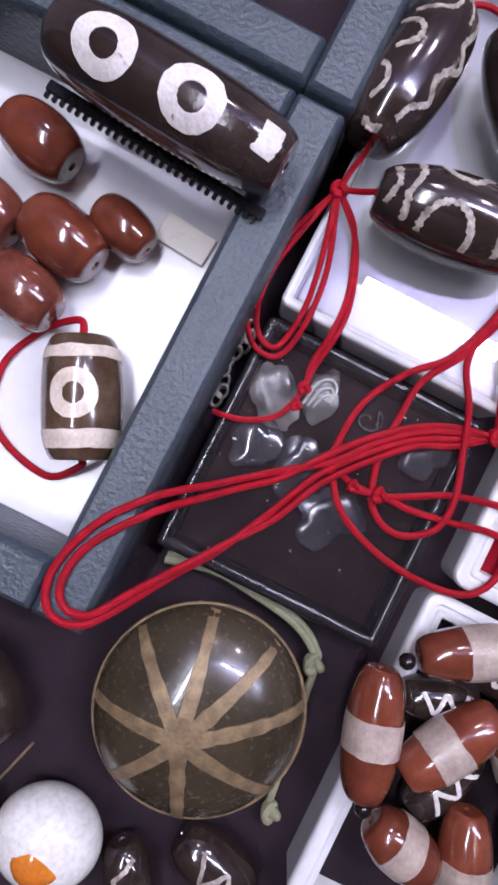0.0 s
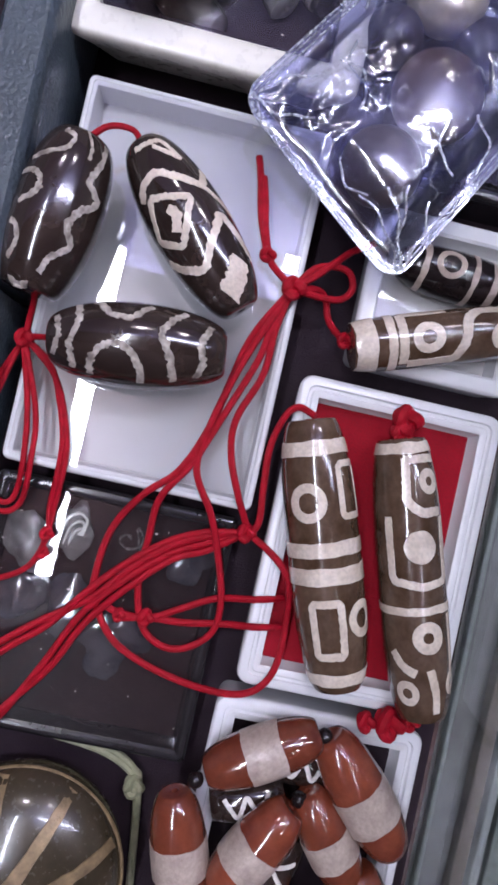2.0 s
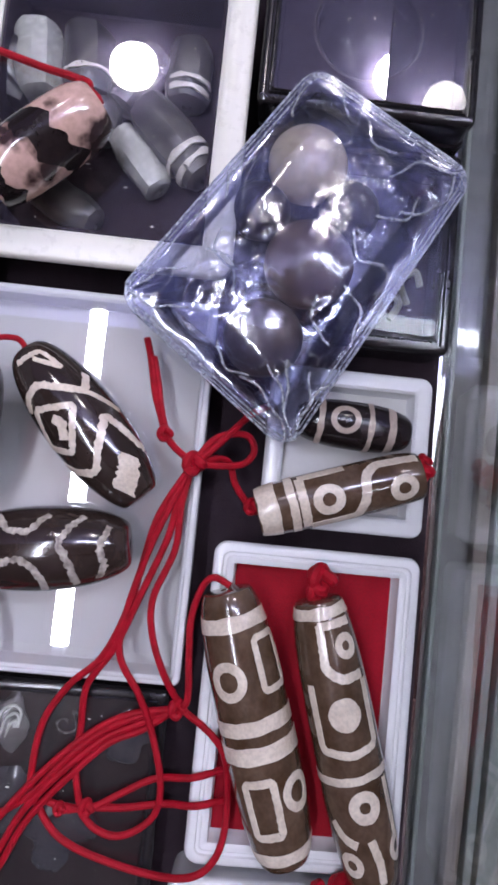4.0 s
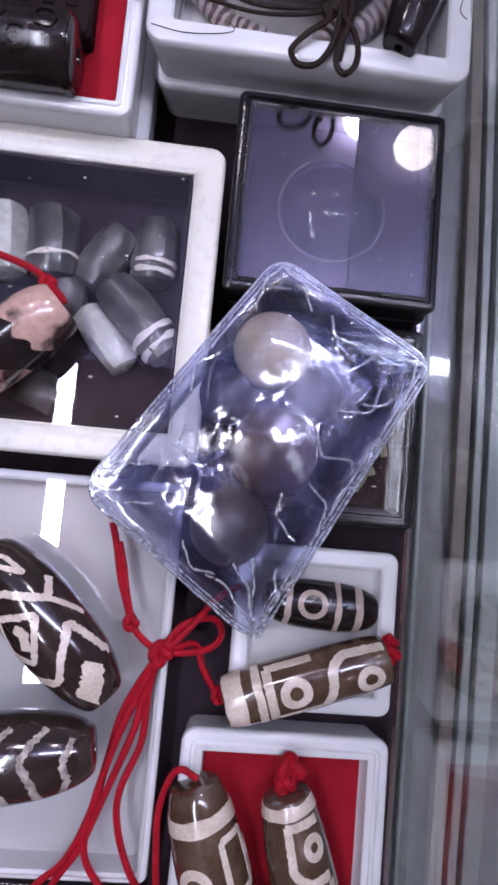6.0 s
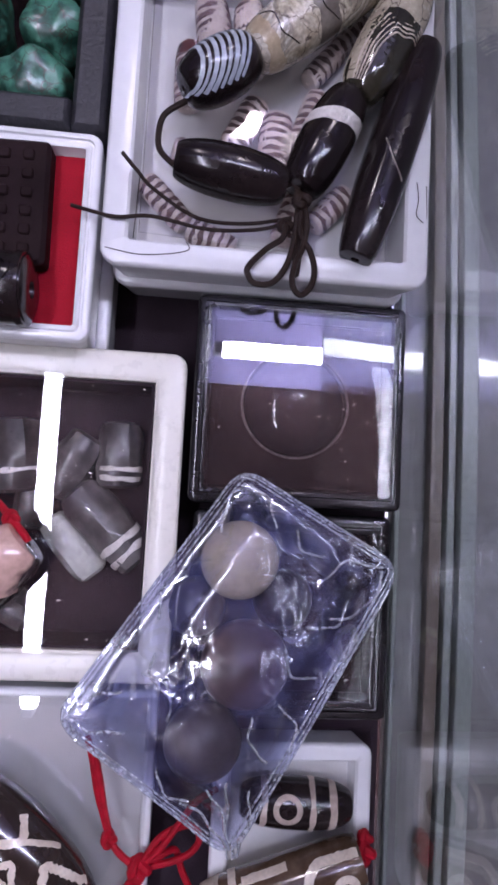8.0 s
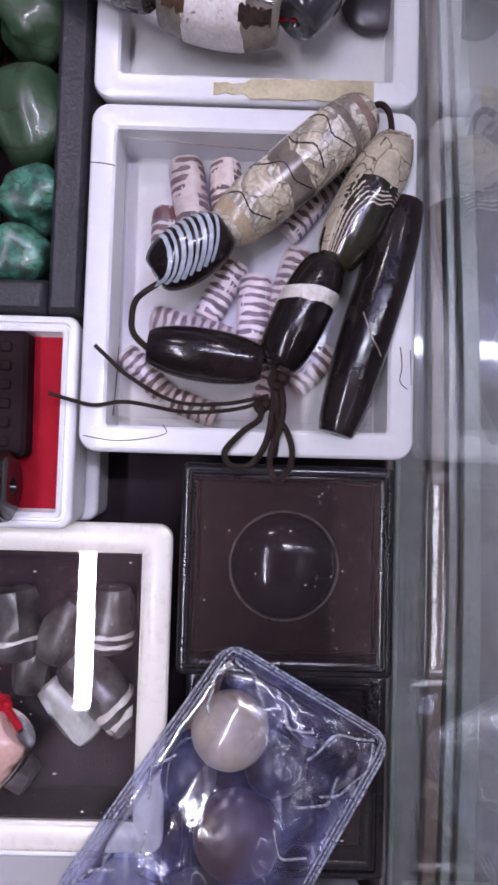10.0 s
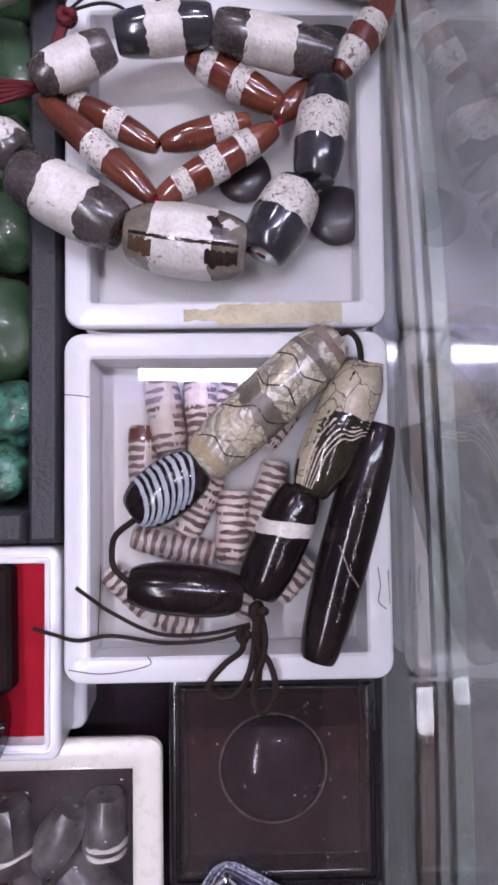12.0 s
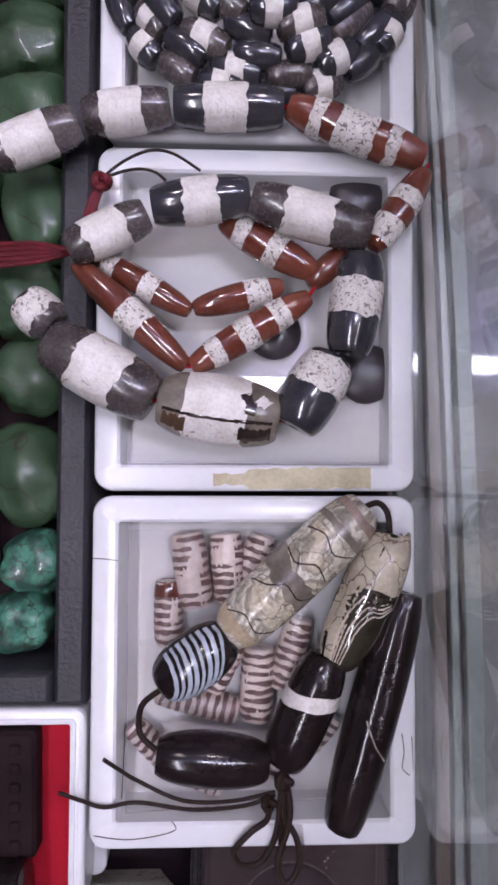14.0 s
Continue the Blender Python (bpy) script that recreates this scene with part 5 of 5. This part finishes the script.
# ---- the long red cords over the lids ----
long_cord = new("cord_necklace")
long_cord.matrix_world = pose(0.0625, 0.045, 0.0112)
tagged(long_cord, "tangled bright red cord with knots lying over the boxes", "cord", "red cords")
LT, BL = 17.4, 12.4
strands = [
    [(59.7, 124.2, 19.5), (52, 110, LT + 1), (48, 95, LT), (43, 74, LT), (37, 60, LT), (27.6, 50.2, 15.5), (20, 37, BL), (18.2, 22, BL), (19.7, 14, BL), (29.6, 1.5, BL), (49.6, -5.6, BL), (70.1, -5.2, 16.5), (79.6, 2.4, 17), (81.5, 17.7, 15), (77.6, 35.6, 17), (62.8, 45.6, 13.5)],
    [(59.7, 124.2, 20.5), (50.5, 107, LT + 1.5), (46.6, 90, LT), (43, 70, LT), (40, 62, LT), (33, 50, 15), (32.2, 36, BL), (31.8, 24, BL), (35.8, 9.7, BL), (43, 4, BL), (51, 4.4, BL), (58.7, 11.0, BL), (59.5, 22.0, BL + 1), (55, 37, BL + 1), (50, 49, 16), (42.5, 62, LT), (44, 78, LT + 1), (50, 100, LT + 2), (59.7, 124.2, 20)],
    [(59.7, 124.2, 20), (57.2, 111, LT + 1), (56.6, 96, LT), (51.3, 80.5, LT), (52.1, 69.1, LT), (57, 57, LT), (62.5, 47, 13.5)],
    [(59.7, 124.2, 20), (56, 113, LT + 1.4), (54, 100, LT + 0.4), (47, 80, LT + 0.6), (42, 66, LT)],
    [(59.7, 124.2, 20.5), (53.5, 128.5, 20), (49.9, 132.7, 19), (46.4, 141, LT), (44.4, 147, LT), (42.0, 157.5, LT), (40, 164, LT)],
    [(49.9, 132.7, 19), (47, 142, LT + 0.4), (45.2, 150, LT), (43, 158, LT)],
    [(59.7, 124.2, 20.5), (66, 130, 20), (72, 137, 18), (77, 142.5, 15.5), (84, 147, 15.5)],
    [(59.7, 124.2, 20), (70, 124.5, 17), (76.5, 126.3, 15), (79, 131, 15), (75.5, 135.5, 16), (66.0, 133.1, 18.6), (59.7, 124.2, 20.5)],
    [(60.0, 124.4, 19.5), (67, 126.7, 17), (71.3, 125.7, 13), (73.8, 119.0, 13), (78, 113.5, 17), (81.6, 110.5, 19.5)],
    [(62.3, 45.1, 13.5), (50, 41, BL + 0.6), (39.8, 35.7, BL), (29, 26.5, BL + 1), (18.8, 14.6, BL + 1.5), (6, 5, BL), (-3, -2, 15), (-12, -8.5, 27), (-20, -14, 38), (-25, -18.5, 40.6), (-32.1, -27.1, 40.2), (-36.9, -36.9, 39.6), (-38.8, -45.9, 39.4), (-38, -52.1, 39.4), (-35.3, -56.2, 39.4), (-30.9, -57.6, 39.4), (-25, -55.5, 40), (-20.1, -50.5, 37), (-13.5, -42, 29), (-6, -33, 19), (-0.4, -26.5, BL), (9, -8, BL), (17, 9.0, BL + 1), (29, 23.5, BL + 1.6), (40.5, 33.5, BL), (51, 39, BL), (62.3, 45.1, 13.5)],
    [(62.3, 45.1, 14.5), (50, 42.5, BL + 0.8), (39.0, 37.2, BL), (27.5, 28, BL + 2), (17.2, 16.6, BL + 2.6), (7, 3, BL), (-2, -4.6, 15), (-11, -11.6, 27), (-19, -18, 38), (-23.6, -22.8, 40.6), (-30.1, -31, 40.2), (-34.3, -38.8, 39.6), (-35.5, -45.9, 39.4), (-34.6, -50.9, 39.4), (-32, -53.6, 39.4), (-29, -54.2, 39.4), (-24, -52, 40), (-18.5, -44.5, 37), (-11.5, -36.5, 29), (-3.6, -28, 19), (1.4, -22.5, BL), (11, -9.5, BL), (18.8, 6.8, BL + 1), (30.5, 21.5, BL + 2.2), (41.5, 31.8, BL), (52, 37, BL), (62.3, 45.1, 14)],
    [(24, 12.5, BL), (29.0, 11.4, BL), (38.0, 12.0, BL + 1.2), (48, 17, BL), (58, 22.2, BL), (70, 25.5, 16.8), (79, 26.6, 12)],
    [(27, 9.4, BL), (38.0, 12.0, BL + 1), (49, 12.4, BL), (61.7, 14.6, BL), (72, 17, 16.8), (82.7, 17.4, 11)],
    [(62.3, 45.1, 14), (65.5, 49, 16.5), (64.6, 62, LT - 2), (64.0, 74, LT - 2), (66.4, 84.4, 16.5), (70, 88.4, 17.5), (75.5, 86.5, 19.2)],
]
for pts in strands:
    cord_part("strand", tube(pts, 1.15, 8, fine=7), RED_CORD, long_cord)
for x, y, z, r in ((59.7, 124.2, 20.2, 3.8), (49.4, 133.0, 19.4, 2.6), (62.5, 45.2, 14.4, 3.0), (37.0, 12.0, 13.8, 2.6), (79.6, 112.2, 18.5, 2.6), (28.5, 11.0, 13.4, 2.0)):
    cord_part("knot", knot(x, y, z, r), RED_CORD, long_cord)
side_cord = new("cord_necklace")
side_cord.matrix_world = pose(-0.0186, 0.0895, 0.0165)
tagged(side_cord, "looped red cord hanging from a bead on the lid", "cord", "red cords")
for pts in ([(-17.6, 90.1, 20), (-24, 75, 18), (-27.4, 60, 17), (-26.5, 46, 15), (-21, 37.4, 13), (-14, 35.5, 13), (-9.6, 40, 13), (-8.2, 52, 17.6), (-10, 68, 17.6), (-17.0, 88.0, 20)],
            [(-18.2, 90.1, 20), (-22, 75, 18.5), (-24.9, 60, 17.5), (-24, 48, 15.5), (-20, 40.4, 13.4), (-14, 38.5, 13.4), (-11.6, 43, 13.6), (-10.6, 54, 17.6), (-13, 70, 17.8), (-17.6, 88.0, 20)],
            [(-17.6, 90.1, 20), (-9, 84, 17.6), (-4.0, 74, 17.6), (-0.2, 62, 17.6), (0.4, 50, 16.5), (-0.6, 40, 12.6), (0.6, 31, 12.6), (-2.7, 20.4, 12.4), (-12, 14, 12), (-22, 12, 11.6)],
            [(-17.6, 90.1, 20), (-8, 82, 17.6), (-2.6, 73, 17.6), (1.6, 60, 17.6), (2.0, 49, 16.5), (0.8, 40, 12.6), (0.6, 31, 12.6)],
            [(-17.6, 90.1, 20), (-17, 96, 22), (-15.5, 101, 26), (-15.6, 103.5, 28)], [(-17.6, 90.5, 20), (-12, 91, 23), (-7.4, 90.7, 28)],
            [(-10.7, 150.4, 28.4), (-5, 156, 28.6), (2, 157, 28), (5.6, 153.4, 27.4)]):
    cord_part("strand", tube(pts, 0.95, 8), RED_CORD, side_cord)
for x, y, z, r in ((-17.8, 90.0, 20.4, 2.8), (0.6, 31.5, 13.4, 2.2), (0.8, 25.5, 13.4, 1.8)):
    cord_part("knot", knot(x, y, z, r), RED_CORD, side_cord)
ends = new("cord_necklace")
ends.matrix_world = pose(0.1193, -0.0038, 0.0155)
tagged(ends, "red knotted cord at both ends of a long bead", "cord", "red cords")
for x, y, z, r in ((104.0, 91.6, 21, 4.6), (102.6, 87.2, 21.4, 3.2), (119.6, -3.6, 19.5, 4.6), (112.6, -4.8, 18.5, 3.0), (126.5, -1.8, 18.8, 2.8), (133.9, 129.0, 20, 3.6), (134.8, 132.4, 18, 2.6)):
    cord_part("knot", knot(x, y, z, r), RED_CORD, ends)

# ---- the film bag with five stone balls ----
BALLS = [(86.8, 224.6, 13.0, BALL_PALE, "pale cream agate ball"), (73.0, 208.6, 9.8, BALL_DARK, "dark agate ball"), (102.0, 211.8, 9.9, BALL_DARK, "dark agate ball"), (90.0, 191.2, 14.4, BALL_TAN, "brown agate ball"), (77.8, 166.2, 12.7, BALL_GREY, "grey agate ball")]
for k, (x, y, r, mat, label) in enumerate(BALLS):
    bm = bmesh.new()
    bmesh.ops.create_uvsphere(bm, u_segments=40, v_segments=24, radius=r * MM)
    bmesh.ops.scale(bm, vec=(1, 1, 0.7), verts=bm.verts)
    ob = part("agate_ball", bm, mat)
    ob.matrix_world = pose(x * MM, y * MM, (16.2 + 0.7 * r) * MM, 0, 0, 25 * k)
    tagged(ob, label.replace("agate ball", "flattened agate ball") + " sealed in a clear film bag", "agate ball", "agate balls in the bag")

CORNERS = (Vector((85.6, 256.0)), Vector((140.8, 225.0)), Vector((88.9, 130.0)), Vector((30.2, 173.6)))


def bag_height(x, y):
    """The height of the bag's welded edges: up on the boxes at three corners, lower at the fourth."""
    t = min(1.0, max(0.0, (y - 136) / 40))
    return 26.5 + 3.0 * t * t * (3 - 2 * t)


def bag_place(u, v):
    """A place of the flat bag: across and along it from 0 to 1, its corners rounded."""
    a, b, c, d = CORNERS
    x, y = 2 * u - 1, 2 * v - 1
    cu, cv = max(0.0, (abs(x) - 0.74) / 0.26), max(0.0, (abs(y) - 0.85) / 0.15)
    if cu and cv:
        x = math.copysign(0.74 + 0.26 * cu * math.sqrt(1 - cv * cv / 2), x)
        y = math.copysign(0.85 + 0.15 * cv * math.sqrt(1 - cu * cu / 2), y)
    u, v = 0.5 + 0.5 * x, 0.5 + 0.5 * y
    return (a * (1 - u) + b * u) * (1 - v) + (d * (1 - u) + c * u) * v


def film_bag():
    """A sealed bag of clear film: two crumpled sheets that meet in flat welded edges."""
    bm = bmesh.new()
    nu, nv = 110, 176

    def sheet(sign):
        rows = []
        for j in range(nv + 1):
            row = []
            for i in range(nu + 1):
                u, v = i / nu, j / nv
                p = bag_place(u, v)
                edge = min(u, 1 - u, v * 1.5, (1 - v) * 1.5)
                soft = min(1.0, max(0.0, (edge - 0.05) / 0.2))
                soft = soft * soft * (3 - 2 * soft)
                base = bag_height(p.x, p.y)
                swell = 1.0
                for x, y, r, *_ in BALLS:
                    dd = math.hypot(p.x - x, p.y - y)
                    swell += math.exp(1.1 * (17.0 + 1.4 * r - 0.16 * dd * dd / (dd + 7) - base))
                lift = math.log(swell) / 1.1 if sign > 0 else 0.0
                crump = 1.2 * noise.noise(Vector((p.x * 0.07, p.y * 0.07, sign * 2))) + 0.4 * abs(noise.noise(Vector((p.x * 0.2, p.y * 0.16, sign * 5)))) + 0.12 * noise.noise(Vector((p.x * 0.4, p.y * 0.4, 3)))
                ridge = 0.0
                for s, h in ((0.05, 1.5), (0.10, 0.8)):
                    ridge += h * max(0.0, 1 - 5 * abs(noise.noise(Vector((p.x * s + 3 * sign, p.y * s * 0.8, 7 * s)))))
                crump += ridge
                near = min(math.hypot(p.x - x, p.y - y) / r for x, y, r, *_ in BALLS)
                crump *= min(1.0, max(0.03, near - 0.95) * 2.2)
                weld = (0.12 * math.sin(23 * u) + 0.1 * math.sin(31 * v)) * (1 - soft)
                z = base + weld + (soft * (lift + crump) if sign > 0 else soft * (-19.5 + 0.5 * crump)) + 0.12 * sign
                row.append(bm.verts.new((p.x * MM, p.y * MM, max(z, 15.9) * MM)))
            rows.append(row)
        for r0, r1 in zip(rows, rows[1:]):
            for i in range(nu):
                bm.faces.new((r0[i], r0[i + 1], r1[i + 1], r1[i]))
    sheet(1)
    sheet(-1)
    return bm


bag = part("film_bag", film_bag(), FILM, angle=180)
tagged(bag, "crumpled clear film bag holding five stone balls", "film bag")
for side in range(4):
    for o, r in ((0.3, 0.42), (1.3, 0.26), (2.5, 0.34)):
        du, dv = o / 58, o / 112
        pts = []
        for k in range(25):
            t = k / 24
            u, v = ((t, 0), (1, t), (1 - t, 1), (0, 1 - t))[side]
            w = bag_place(du + (1 - 2 * du) * u, dv + (1 - 2 * dv) * v)
            pts.append((w.x, w.y, bag_height(w.x, w.y) + 0.35 + 0.12 * math.sin(9 * t + o)))
        part("welded_edge", tube(pts, r, 6, fine=3), GLINT_FOLD, bag)


def fold(p, q, bend):
    """A sharp fold standing up from the bag's upper sheet, from p to q, its highlight painted white."""
    pts = []
    for k in range(9):
        t = k / 8
        nx, ny = q[1] - p[1], p[0] - q[0]
        o = bend * math.sin(math.pi * t) + 0.03 * math.sin(11 * t + p[0])
        x, y = p[0] + (q[0] - p[0]) * t + nx * o, p[1] + (q[1] - p[1]) * t + ny * o
        top = bag_height(x, y) + 1.0
        for bx, by, r, *_ in BALLS:
            dd = math.hypot(x - bx, y - by)
            top = max(top, 18.0 + 1.4 * r - 0.16 * dd * dd / (dd + 7))
        pts.append((x, y, top))
    return tube(pts, 0.42, 6, fine=3)


FOLDS = [((88.5, 133.5), (80, 156), 0.06), ((88.8, 134), (86, 158), -0.05), ((89.2, 134), (93, 155), 0.08), ((90, 135), (99, 152), -0.1), ((87.5, 134), (72, 152), 0.1), ((35, 174.5), (54, 172), 0.12), ((36, 176), (52, 184), -0.1), ((36, 173), (50, 163), 0.15), ((134, 224), (112, 219), 0.2), ((134, 223), (116, 208), -0.2),
         ((86, 250), (80, 234), 0.12), ((88, 250), (97, 236), -0.15), ((104, 236), (114, 228), 0.3), ((61, 196), (68, 184), 0.3), ((58, 190), (66, 176), -0.3), ((102, 200), (112, 190), 0.35), ((100, 182), (104, 166), -0.25), ((92, 178), (98, 164), 0.2), ((62, 206), (70, 220), -0.25), ((108, 206), (122, 214), 0.3), ((64, 162), (74, 152), 0.25)]
for p, q, bend in FOLDS:
    part("fold", fold(p, q, bend), GLINT_FOLD, bag)

# hairline cracks and grime on the square tray's rim
worn = [o for o in scene.objects if o.get("label") == "worn white plastic tray full of beads and striped tubes"][0]
for pts in ([(36.6, 409, 40.9), (40, 408.8, 41.1), (44.6, 408.2, 40.9)], [(137.5, 352, 41.1), (138.2, 346, 41.1), (137.6, 341, 41.1), (140, 338.5, 41)], [(140.8, 351, 41), (141.2, 340, 40.8)], [(38, 321, 41.1), (48, 319.6, 41.1), (58, 320.6, 41.1), (64, 322.4, 41.1), (63, 325, 41.1)], [(45.4, 328, 33), (45.6, 340, 31), (46, 352, 31)]):
    ob = part("crack", tube(pts, 0.16, 5), BLACK_CORD, worn)
    ob.matrix_basis = worn.matrix_world.inverted()
stain = part("stain", pebble(7, 2.6, 0.25, 5, 0.5, 3), TAPE, worn, "yellow-brown stain in the corner")
stain.matrix_basis = worn.matrix_world.inverted() @ pose(0.053, 0.331, 0.0234)

# dust and lint on the clear lids
lint = random.Random(21)
bm = bmesh.new()
for x0, x1, y0, y1, z, count in ((75, 134, 249, 307, 28.6, 40), (-14, 53, 196, 280, 26.6, 60), (-14, 54, -28, 43, 11.1, 50), (-14, 58, 56, 174, 16.0, 40), (76, 136, 174, 236, 15.6, 30)):
    for k in range(count):
        s = lint.choice((0.1, 0.14, 0.2, 0.3))
        x, y, a = lint.uniform(x0, x1), lint.uniform(y0, y1), lint.uniform(0, 6.28)
        long = lint.choice((1.0, 1.0, 1.0, 3.0))
        ring = [bm.verts.new(((x + s * long * math.cos(a + t) * (1 if i % 2 else 0.6)) * MM, (y + s * math.sin(a + t)) * MM, z * MM)) for i, t in enumerate((0, 1.2, 2.4, 3.6, 4.8))]
        top = bm.verts.new((x * MM, y * MM, (z + s * 0.6) * MM))
        for i in range(5):
            bm.faces.new((ring[i], ring[(i + 1) % 5], top))
tagged(part("dust", bm, BONE_PLAIN), "fine pale dust and lint on the clear lids", "dust", kind="stuff")

# a small silver chain fallen beside the leatherette case
chain = new("silver_chain")
chain.matrix_world = pose(-0.0235, 0.030, -0.002)
tagged(chain, "small tarnished silver chain fallen between the cases", "chain")
for k in range(9):
    x, y = -24.0 + 1.6 * math.sin(k * 1.1), 44 - 3.4 * k
    cord_part("link", tube([(x + 1.7 * math.cos(t), y + 2.3 * math.sin(t), 0.4 + 1.1 * (k % 2) + 0.5 * math.sin(t)) for t in (0, 1.05, 2.1, 3.14, 4.2, 5.24)], 0.6, 6, True, 3), STEEL_BRIGHT, chain)
